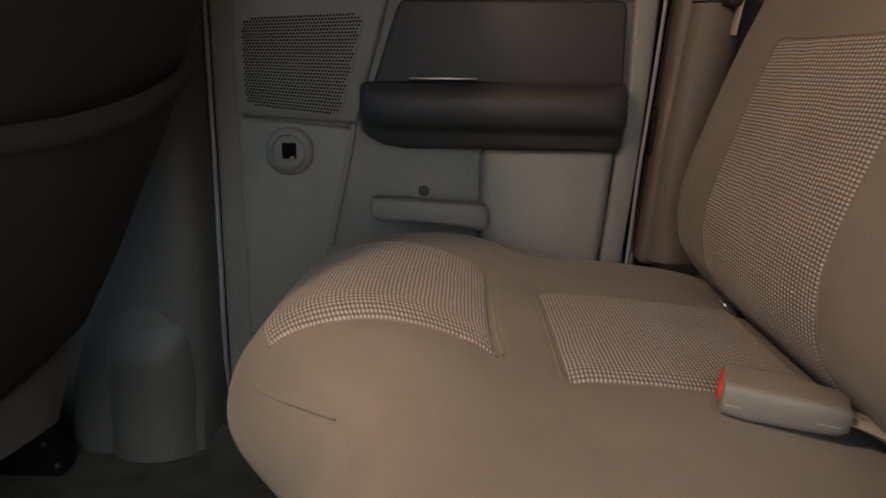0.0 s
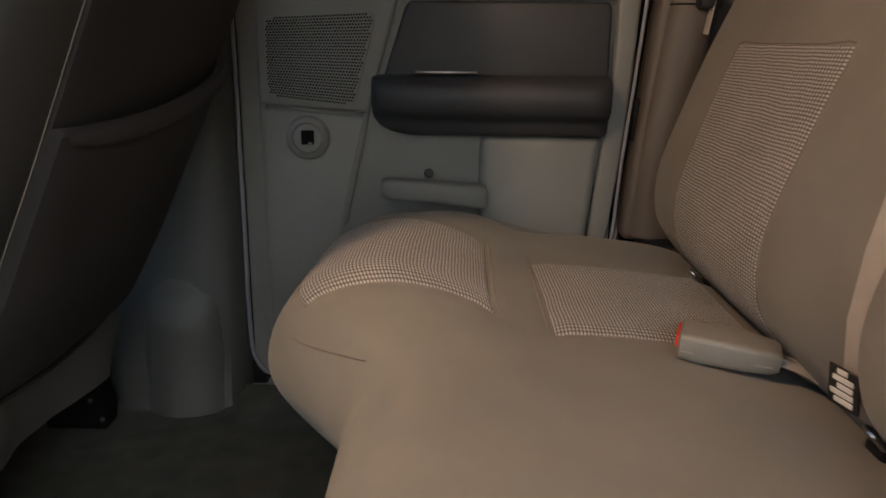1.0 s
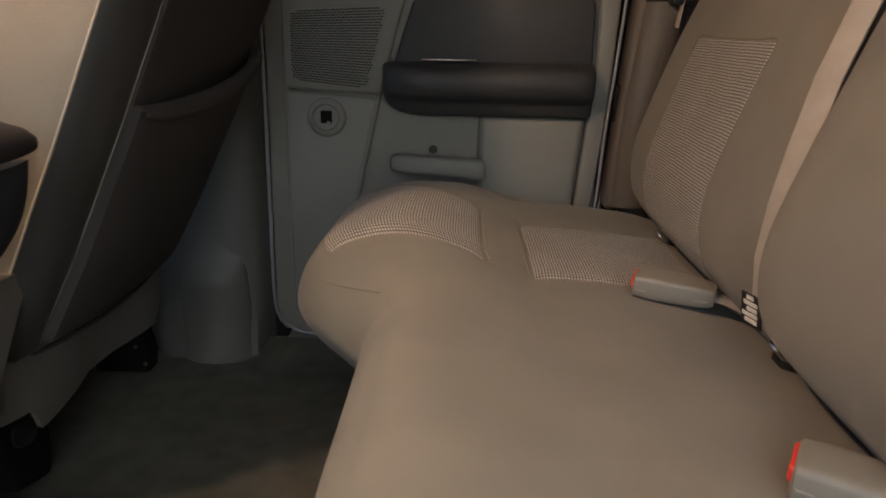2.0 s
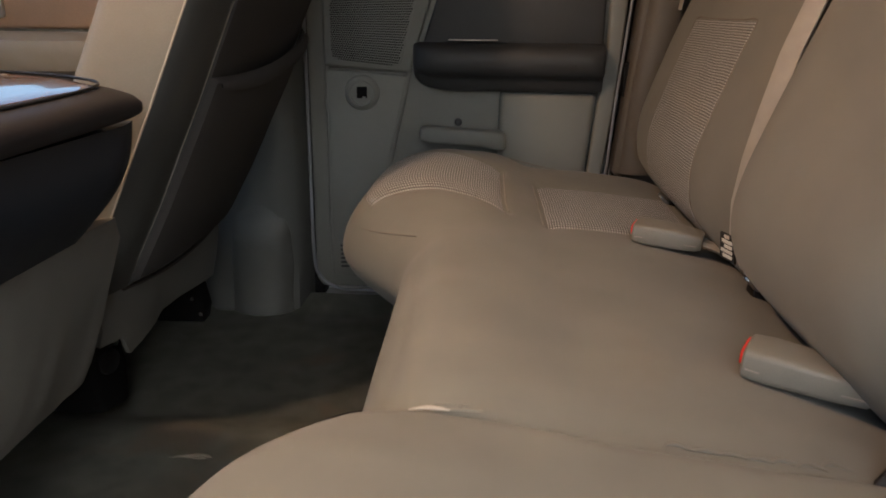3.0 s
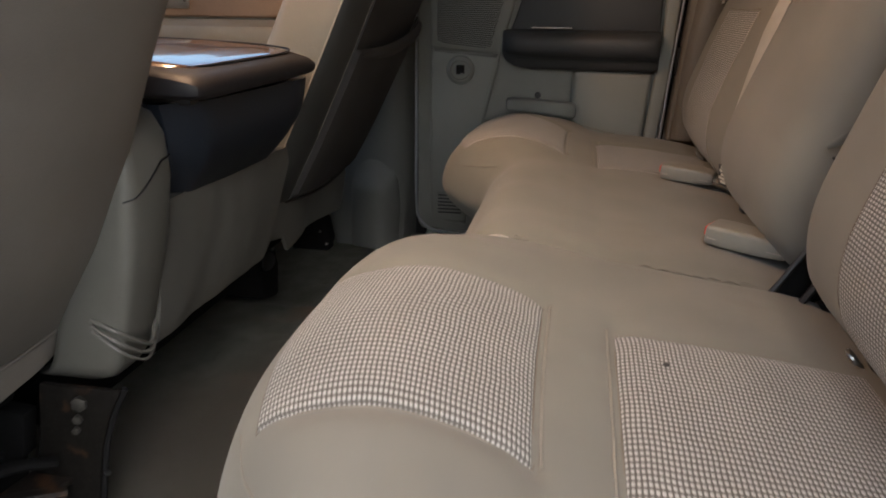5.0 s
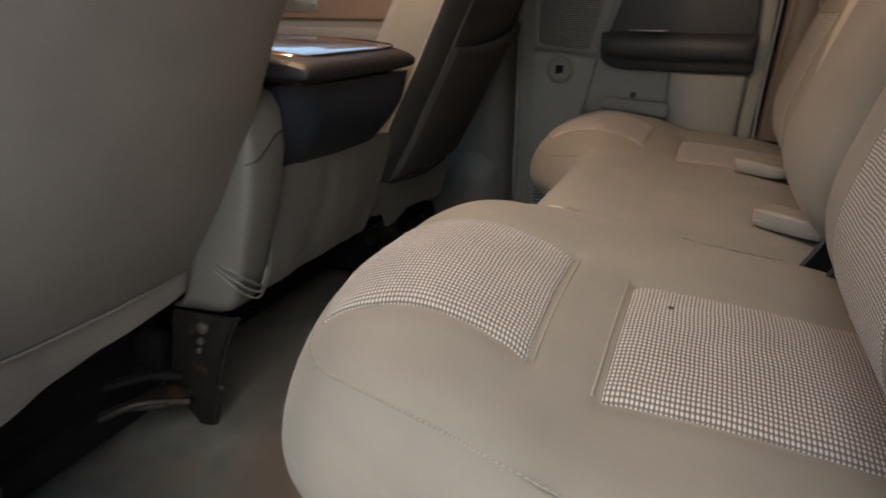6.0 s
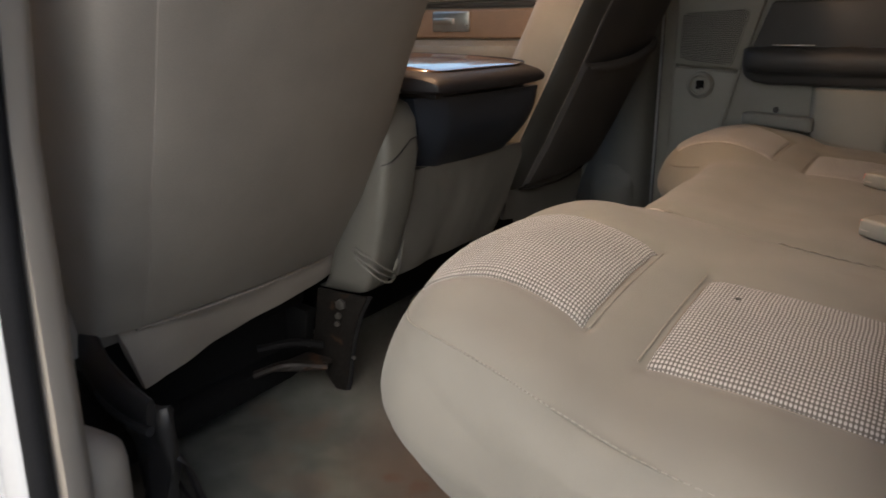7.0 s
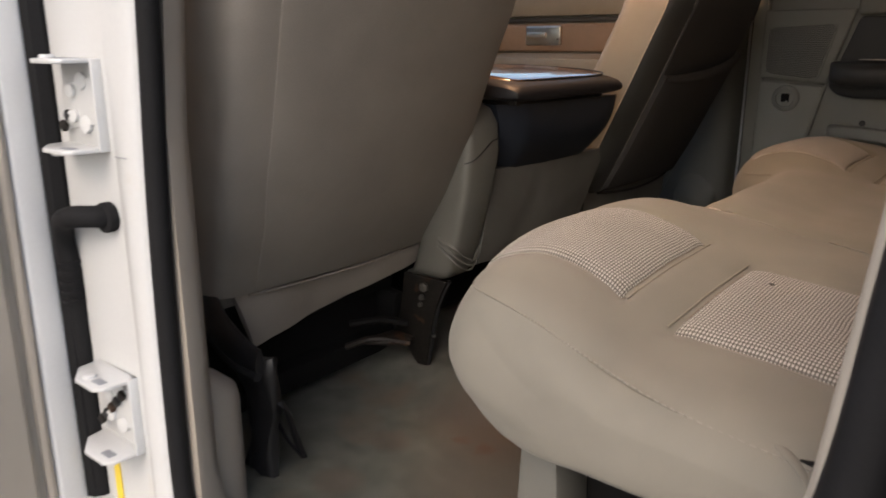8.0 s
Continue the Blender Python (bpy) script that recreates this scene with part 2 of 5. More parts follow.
M["column"] = mat("grey_beige_upholstery", (0.14, 0.138, 0.121), 0.4, var=0.08, scale=10, bump=0.25, grain=700)
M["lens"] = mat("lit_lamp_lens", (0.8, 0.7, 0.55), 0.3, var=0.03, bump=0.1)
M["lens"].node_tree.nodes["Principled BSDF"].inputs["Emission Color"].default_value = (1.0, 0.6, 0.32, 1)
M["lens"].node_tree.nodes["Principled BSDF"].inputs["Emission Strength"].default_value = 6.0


# ---------------------------------------------------------------- mesh tools
def thing(name, label, category, at=(0, 0, 0), group="", kind=""):
    e = new(name)
    e.location = at
    e.empty_display_size = 0.05
    return tagged(e, label, category, group, kind)


def base_of(parent):
    p = Vector((0, 0, 0))
    while parent is not None:
        p += parent.location
        parent = parent.parent
    return p


def mesh_of(name, bm, material, smooth=True):
    me = bpy.data.meshes.new(name)
    bmesh.ops.recalc_face_normals(bm, faces=bm.faces)
    bm.to_mesh(me)
    bm.free()
    me.materials.append(material)
    if smooth:
        me.polygons.foreach_set("use_smooth", [True] * len(me.polygons))
        me.set_sharp_from_angle(angle=radians(40))
    return me


def part(name, bm, material, parent=None, label=""):
    """One mesh, given in the cab's own coordinates, as a part of parent."""
    if parent is not None:
        bmesh.ops.translate(bm, verts=bm.verts, vec=-base_of(parent))
    ob = new(name, mesh_of(name, bm, material))
    ob.parent = parent
    if label:
        ob["label"] = label
    return ob


def fixed(name, bm, material, label, category):
    return tagged(part(name, bm, material), label, category, kind="structure")


def box(x0, x1, y0, y1, z0, z1, bevel=0.004, seg=2, turn=None):
    bm = bmesh.new()
    bmesh.ops.create_cube(bm, size=1)
    c = Vector(((x0 + x1) / 2, (y0 + y1) / 2, (z0 + z1) / 2))
    m = Matrix.Translation(c) @ (turn or Matrix()) @ Matrix.Diagonal((abs(x1 - x0), abs(y1 - y0), abs(z1 - z0), 1))
    bmesh.ops.transform(bm, matrix=m, verts=bm.verts)
    if bevel:
        bmesh.ops.bevel(bm, geom=bm.edges[:], offset=bevel, segments=seg, profile=0.5, affect="EDGES")
    return bm


def join(*bms):
    out = bmesh.new()
    for b in bms:
        me = bpy.data.meshes.new("t")
        b.to_mesh(me)
        b.free()
        out.from_mesh(me)
        bpy.data.meshes.remove(me)
    return out


def plate(pts, axis, a, b, bevel=0.003, seg=2):
    """A flat outline, swept along an axis from a to b, with rounded edges. pts: the two other coordinates in order x, y, z."""
    bm = bmesh.new()

    def at(p, d):
        return {"x": (d, p[0], p[1]), "y": (p[0], d, p[1]), "z": (p[0], p[1], d)}[axis]

    lo, hi = [bm.verts.new(at(p, a)) for p in pts], [bm.verts.new(at(p, b)) for p in pts]
    bm.faces.new(lo)
    bm.faces.new(hi[::-1])
    for i in range(len(pts)):
        j = (i + 1) % len(pts)
        bm.faces.new((lo[i], hi[i], hi[j], lo[j]))
    bmesh.ops.recalc_face_normals(bm, faces=bm.faces)
    if bevel:
        edges = [e for e in bm.edges if e.calc_face_angle(0) > radians(25)]
        bmesh.ops.bevel(bm, geom=edges, offset=bevel, segments=seg, profile=0.5, affect="EDGES", clamp_overlap=True)
    return bm


def loft(rings, caps=True, closed=True):
    bm = bmesh.new()
    vs = [[bm.verts.new(p) for p in r] for r in rings]
    n = len(rings[0])
    for a, b in zip(vs, vs[1:]):
        for i in range(n if closed else n - 1):
            j = (i + 1) % n
            bm.faces.new((a[i], a[j], b[j], b[i]))
    if caps:
        # each end is filled with a strip of quads across the ring
        for r in (vs[0], vs[-1]):
            for i in range((n - 1) // 2):
                q = [r[i], r[i + 1], r[n - 2 - i], r[n - 1 - i]]
                bm.faces.new(q if n % 2 == 0 or i < (n - 1) // 2 - 1 else [q[0], q[1], q[3]])
    return bm


def smooth_line(pts, n):
    """Catmull-Rom through pts, n points a span."""
    pts = [Vector(p) for p in pts]
    ext = [2 * pts[0] - pts[1]] + pts + [2 * pts[-1] - pts[-2]]
    out = []
    for i in range(1, len(ext) - 2):
        a, b, c, d = ext[i - 1:i + 3]
        for k in range(n):
            t = k / n
            out.append(0.5 * ((2 * b) + (c - a) * t + (2 * a - 5 * b + 4 * c - d) * t * t + (3 * b - a - 3 * c + d) * t ** 3))
    out.append(pts[-1])
    return out


def tube(pts, r, sides=8, flat=1.0, up=(0, 0, 1), span=6, taper=None):
    """A rod, cord or strap along a smooth line; flat squashes it across 'up'."""
    line = smooth_line(pts, span) if span > 1 else [Vector(p) for p in pts]
    rings = []
    for i, p in enumerate(line):
        d = (line[min(i + 1, len(line) - 1)] - line[max(i - 1, 0)]).normalized()
        s = d.cross(Vector(up))
        s = s.normalized() if s.length > 1e-4 else Vector((1, 0, 0))
        u = s.cross(d).normalized()
        k = taper(i / (len(line) - 1)) if taper else 1
        rings.append([p + k * r * (math.cos(2 * math.pi * j / sides) * s + flat * math.sin(2 * math.pi * j / sides) * u) for j in range(sides)])
    return loft(rings)


def disc(c, axis, r, h, sides=24, bevel=0.002):
    """A round button or bolt head, from c outwards along axis."""
    bm = bmesh.new()
    bmesh.ops.create_cone(bm, cap_ends=True, segments=sides, radius1=r, radius2=r, depth=h)
    if bevel:
        bmesh.ops.bevel(bm, geom=[e for e in bm.edges if e.calc_face_angle(0) > 1], offset=bevel, segments=2, profile=0.5, affect="EDGES")
    a = Vector(axis).normalized()
    bmesh.ops.transform(bm, matrix=Matrix.Translation(Vector(c) + a * h / 2) @ a.to_track_quat("Z", "Y").to_matrix().to_4x4(), verts=bm.verts)
    return bm


def step(a, b, x):
    t = max(0.0, min(1.0, (x - a) / (b - a)))
    return t * t * (3 - 2 * t)


def lerp(table, x):
    if x <= table[0][0]:
        return table[0][1]
    for (a, p), (b, q) in zip(table, table[1:]):
        if x <= b:
            return p + (q - p) * (x - a) / (b - a)
    return table[-1][1]


def grid_patch(point, us, vs, lift, edge=-0.001, uv=False):
    """A padded panel lying on the surface point(u, v): lifted inside, tucked in along its rim."""
    bm = bmesh.new()
    lay = bm.loops.layers.uv.new("weave") if uv else None
    nu, nv = len(us), len(vs)
    verts, flat = [], {}
    for i, u in enumerate(us):
        row = []
        for j, v in enumerate(vs):
            p = Vector(point(u, v))
            e = 1e-3
            n = (Vector(point(u + e, v)) - p).cross(Vector(point(u, v + e)) - p).normalized()
            rim = min(i, j, nu - 1 - i, nv - 1 - j)
            k = bm.verts.new(p + n * (edge if rim == 0 else lift * (0.75 if rim == 1 else 1)))
            row.append(k)
        verts.append(row)
    arc = [0.0]
    for i in range(1, nu):
        arc.append(arc[-1] + (verts[i][nv // 2].co - verts[i - 1][nv // 2].co).length)
    for i in range(nu - 1):
        for j in range(nv - 1):
            f = bm.faces.new((verts[i][j], verts[i + 1][j], verts[i + 1][j + 1], verts[i][j + 1]))
            if uv:
                for lp, (a, b) in zip(f.loops, ((i, j), (i + 1, j), (i + 1, j + 1), (i, j + 1))):
                    lp[lay].uv = (arc[a], vs[b])
    return bm


def span(a, b, n):
    """n + 1 even steps from a to b with a narrow rim at both ends."""
    r = 0.002 if b > a else -0.002
    return [a, a + r, a + 2.2 * r] + [a + (b - a) * i / n for i in range(1, n)] + [b - 2.2 * r, b - r, b]


# ---------------------------------------------------------------- cab shell and ground
fixed("ground", plate([(-400, -400), (400, -400), (400, 400), (-400, 400)], "z", -0.70, -0.62, 0), M["ground"], "worn grey concrete ground beside the truck", "ground")
FX0, FX1 = -1.55, 0.62
bm = bmesh.new()
nx, ny = 70, 120
vs = []
for i in range(nx + 1):
    x = FX0 + (FX1 - FX0) * i / nx
    row = []
    for j in range(ny + 1):
        y = -0.86 + 1.72 * j / ny
        # a low tunnel runs along the middle, and the carpet rises towards the sills
        z = 0.03 * step(0.41, 0.31, abs(y)) + 0.03 * step(0.8, 0.86, abs(y)) + 0.004 * noise.noise((x * 9, y * 9, 0))
        row.append(bm.verts.new((x, y, z - 0.004)))
    vs.append(row)
for i in range(nx):
    for j in range(ny):
        bm.faces.new((vs[i][j], vs[i + 1][j], vs[i + 1][j + 1], vs[i][j + 1]))
bmesh.ops.solidify(bm, geom=bm.faces[:], thickness=-0.02)
fixed("floor", bm, M["carpet"], "worn grey-brown cab carpet with rusty stains", "floor")
fixed("underbody", box(FX0, FX1, -0.86, 0.86, -0.2, -0.03, 0.01), M["black"], "dark underside of the cab floor", "underbody")
fixed("wall_rear", box(0.56, 0.62, -0.9, 0.9, -0.02, 0.78, 0.01), M["trim"], "grey-beige rear wall of the cab behind the bench", "wall")
fixed("wall_rear_top", box(0.56, 0.62, -0.9, 0.9, 1.05, 1.24, 0.01), M["trim"], "grey-beige rear header above the back window", "wall")
fixed("ceiling", box(-1.0, 0.62, -0.82, 0.82, 1.16, 1.22, 0.015), M["liner"], "beige cloth headliner of the cab", "ceiling")
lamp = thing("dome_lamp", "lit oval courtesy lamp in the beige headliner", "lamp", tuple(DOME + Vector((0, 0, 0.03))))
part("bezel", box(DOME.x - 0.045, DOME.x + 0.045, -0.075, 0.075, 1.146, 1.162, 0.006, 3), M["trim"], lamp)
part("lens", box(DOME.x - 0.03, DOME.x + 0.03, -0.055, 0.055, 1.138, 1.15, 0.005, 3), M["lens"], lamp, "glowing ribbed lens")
fixed("firewall", box(-1.75, -1.68, -0.86, 0.86, -0.2, 0.62, 0.01), M["black"], "black firewall in front of the dashboard", "firewall")
fixed("footwell_floor", box(-1.7, -1.5, -0.86, 0.86, -0.03, 0.0, 0.002), M["carpet"], "dark carpet in the front footwell", "floor")


def side_shell(s, word):
    """Painted body side: rocker, roof rail and pillars, s = +1 for the far side and -1 for the open side."""
    def slab(x0, x1, a, b, z0, z1, bev=0.012):
        return box(x0, x1, min(s * a, s * b), max(s * a, s * b), z0, z1, bev, 3)
    fixed("rocker_" + word, slab(-1.7, 0.62, 0.865, 0.96, -0.3, 0.012), M["white"], "white painted door sill of the cab", "sill")
    fixed("sill_trim_" + word, slab(-1.6, 0.4, 0.835, 0.878, -0.02, 0.02 if s < 0 else 0.008, 0.006), M["trim"] if s < 0 else M["carpet"], "plastic sill cover at the door opening" if s < 0 else "carpeted sill edge under the shut door", "sill cover")
    fixed("roof_rail_" + word, slab(-1.05, 0.62, 0.78, 0.9, 1.1, 1.2), M["white"], "white roof rail above the doors", "roof rail")
    fixed("roof_rail_trim_" + word, slab(-1.0, 0.56, 0.75, 0.785, 1.08, 1.17), M["trim"], "grey-beige trim along the roof edge", "trim")


side_shell(1, "far")
side_shell(-1, "open")

# far B pillar: broad trim, folded at the door edge, with the belt housing bulging at its foot
def pillar_trim(s, word):
    e = 0.90 if s > 0 else 0.868
    prof = [(-0.475, e), (-0.47, 0.845), (-0.44, 0.826), (-0.385, 0.824), (-0.35, 0.833), (-0.336, 0.85), (-0.333, e)]
    rings = []
    for z in (0.0, 0.03, 0.1, 0.15, 0.2, 0.25, 0.3, 0.4, 0.5, 0.7, 0.9, 1.1):
        lean = 0.06 * step(0.5, 1.1, z)
        foot = 0.012 * step(0.1, 0.0, z)
        # the far trim spreads towards the front at its foot
        spread = 0.08 * step(0.34, 0.06, z) if s > 0 else 0.0
        rings.append([(x - (spread if x < -0.43 else 0.0), s * (y - lean - foot * (1 if 0.82 < y < 0.85 else 0)), z) for x, y in prof])
    # the far trim and its belt housing take the shaded colour
    pil = fixed("pillar_trim_" + word, loft(rings), M["trim"] if s < 0 else M["pillar"], "grey-beige plastic trim on the door pillar" if s < 0 else "plastic trim on the door pillar, seat's shade in its colour", "pillar trim")
    bump = []
    for k in range(13):
        a = k / 12
        z = 0.24 * a if s > 0 else 0.215 * a
        if s > 0:
            # low swelling with two shoulders that runs out softly into the trim
            w = 0.072 - 0.014 * a - 0.03 * step(0.85, 1.0, a)
            d = 0.012 * step(1.0, 0.86, a) + 0.02 * step(0.78, 0.66, a) + 0.012 * step(0.3, 0.0, a)
        else:
            w = 0.055 * (1 - step(0.75, 1.05, a) * 0.75)
            d = 0.078 * (1 - step(0.7, 1.05, a) * 0.95)
        ring = []
        for i in range(21):
            t = math.pi * i / 20
            ring.append((-0.425 - w * math.cos(t), s * (0.832 - d * max(0.0, math.sin(t)) ** (1.5 if s > 0 else 0.7)), z))
        bump.append(ring)
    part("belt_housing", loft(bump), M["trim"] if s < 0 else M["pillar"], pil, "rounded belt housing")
    return pil


pillar_trim(1, "far")
pillar_trim(-1, "open")

# far C pillar and quarter trim behind the door
def quarter_trim(s, word):
    back = 0.0 if s > 0 else 0.05
    if s < 0:
        outline = [(0.25, 0.0), (0.25, 0.2), (0.29, 0.3), (0.302, 0.36), (0.315, 0.49), (0.325, 0.6), (0.35, 0.85), (0.38, 1.1), (0.58, 1.1), (0.58, 0.0)]
        q = fixed("quarter_trim_" + word, plate(outline, "y", s * 0.845, s * 0.9, 0.008, 3), M["trim"], "taupe plastic trim of the rear cab corner", "corner trim")
        return q
    outline = [(0.305, 0.29), (0.271, 0.29), (0.283, 0.42), (0.301, 0.62), (0.335, 0.85), (0.37, 1.1), (0.58, 1.1), (0.58, 0.0), (0.305, 0.0)]
    q = fixed("quarter_trim_" + word, plate([(x + (back if x < 0.5 else 0), z) for x, z in outline], "y", s * 0.835, s * 0.9, 0.012, 3), M["corner"], "brown plastic trim of the rear cab corner", "corner trim")
    rings = []
    for k in range(10):
        z = 0.30 + 0.8 * k / 9
        x = lerp([(0.3, 0.318), (0.45, 0.326), (0.65, 0.352), (1.1, 0.44)], z)
        rings.append([(x + back + 0.035 * math.cos(2 * math.pi * i / 12), s * (0.83 - 0.02 * math.sin(2 * math.pi * i / 12)), z) for i in range(12)])
    part("ridge", loft(rings), M["corner"], q, "rounded pillar ridge")
    part("joint", tube([(0.351 + 0.0352 * math.cos(a), 0.83 - 0.0202 * math.sin(a), 0.641) for a in [math.pi * k / 10 for k in range(11)]], 0.0012, 6, span=2), M["void"], q, "dark trim joint")
    return q


quarter_trim(1, "far")
guide = thing("belt_guide", "dark belt guide with taupe webbing on the rear pillar", "belt guide", (0.36, 0.8, 0.64))
part("slot_cover", box(0.346, 0.378, 0.786, 0.818, 0.634, 0.66, 0.005), M["black"], guide)
part("webbing", tube([(0.366, 0.797, 0.645), (0.364, 0.797, 0.63), (0.362, 0.798, 0.615), (0.36, 0.799, 0.6)], 0.012, 10, flat=0.15, up=(1, 0, 0)), M["belt"], guide)
quarter_trim(-1, "open")
for s, word in ((1, "far"), (-1, "open")):
    fixed("quarter_panel_" + word, box(0.33 if s > 0 else 0.352, 0.66, min(s * 0.905, s * 0.97), max(s * 0.905, s * 0.97), -0.3, 0.74, 0.012), M["white"], "white painted body side behind the rear door", "body panel")
    fixed("quarter_pillar_" + word, plate([(0.38, 0.735), (0.66, 0.735), (0.66, 1.12), (0.46, 1.12)], "y", s * 0.85, s * 0.93, 0.01), M["white"], "white rear roof pillar", "roof pillar")

# windscreen, rear window and front end
fixed("dashboard", loft([[(-1.66, y, 0.2), (-1.2, y, 0.22), (-1.14, y, 0.32), (-1.13, y, 0.48), (-1.17, y, 0.6), (-1.3, y, 0.66), (-1.68, y, 0.67)] for y in (-0.86, -0.5, 0, 0.5, 0.86)]), M["door"], "taupe moulded dashboard at the front of the cab", "dashboard")
fixed("windscreen", plate([(-1.66, 0.66), (-1.0, 1.17), (-0.995, 1.165), (-1.655, 0.655)], "y", -0.76, 0.76, 0), M["screen"], "sloping clear windscreen glass", "windscreen")
fixed("rear_window", box(0.585, 0.59, -0.78, 0.78, 0.785, 1.045, 0), M["privacy"], "dark tinted rear window of the cab", "window")
for s, word in ((1, "far"), (-1, "open")):
    fixed("screen_pillar_" + word, plate([(-1.7, 0.62), (-1.0, 1.2), (-0.9, 1.2), (-1.55, 0.62)], "y", s * 0.77, s * 0.88, 0.008), M["trim"], "slanting windscreen pillar trim", "pillar")

# ---------------------------------------------------------------- door seals
def seal_loop(name, s, x0, x1, ztop, material, r):
    pts = [(x0 - 0.0, s * 0.872, ztop), (x0, s * 0.882, 0.6), (x0, s * 0.882, 0.3), (x0, s * 0.882, 0.11), (x0 + 0.012, s * 0.882, 0.055), (x0 + 0.05, s * 0.882, 0.03),
           (x0 + 0.12, s * 0.882, 0.026), (x0 + 0.35, s * 0.882, 0.026), (x1 - 0.12, s * 0.882, 0.03), (x1 - 0.04, s * 0.882, 0.1), (x1 - 0.01, s * 0.882, 0.3), (x1 + 0.01, s * 0.882, 0.5), (x1 + 0.06, s * 0.87, ztop)]
    if s < 0:
        # the open side's strip follows the leaning pillar edge
        pts = [(-0.3, -0.872, ztop), (-0.326, -0.879, 0.63), (-0.345, -0.88, 0.39), (-0.352, -0.88, 0.13), (-0.345, -0.88, 0.06), (-0.31, -0.88, 0.035), (-0.23, -0.88, 0.03), (0.0, -0.88, 0.03)]
    return fixed(name, tube(pts, r, 14, up=(0, 1, 0)), material, "rubber weather strip round the rear door opening", "door seal")


fixed("door_jamb_far", box(-0.36, -0.31, 0.895, 0.96, -0.02, 1.1, 0.004), M["rubber"], "dark door jamb behind the shut rear door", "door jamb")
fixed("door_jamb_far_rear", box(0.27, 0.36, 0.905, 0.96, -0.02, 1.1, 0.004), M["rubber"], "dark rear door jamb behind the shut rear door", "door jamb")
fixed("door_edge_far", tube([(0.252, 0.862, 0.2), (0.262, 0.862, 0.3), (0.27, 0.862, 0.42), (0.279, 0.861, 0.52), (0.289, 0.86, 0.64), (0.295, 0.858, 0.74)], 0.0026, 8, up=(0, 1, 0)), M["sealer"], "thin grey rubber strip along the door edge", "door seal")
seal_loop("door_seal_far", 1, -0.329, 0.285, 1.08, M["sealer"], 0.0036)
seal_loop("door_seal_open", -1, -0.352, 0.6, 1.08, M["rubber"], 0.0115)
fixed("door_seal_open_rear", tube([(0.2, -0.905, 0.03), (0.25, -0.905, 0.12), (0.292, -0.905, 0.25), (0.323, -0.905, 0.36), (0.337, -0.905, 0.49), (0.348, -0.903, 0.6), (0.37, -0.89, 0.85), (0.4, -0.88, 1.08)], 0.016, 10, up=(0, 1, 0)), M["rubber"], "black rubber weather strip on the rear edge of the opening", "door seal")


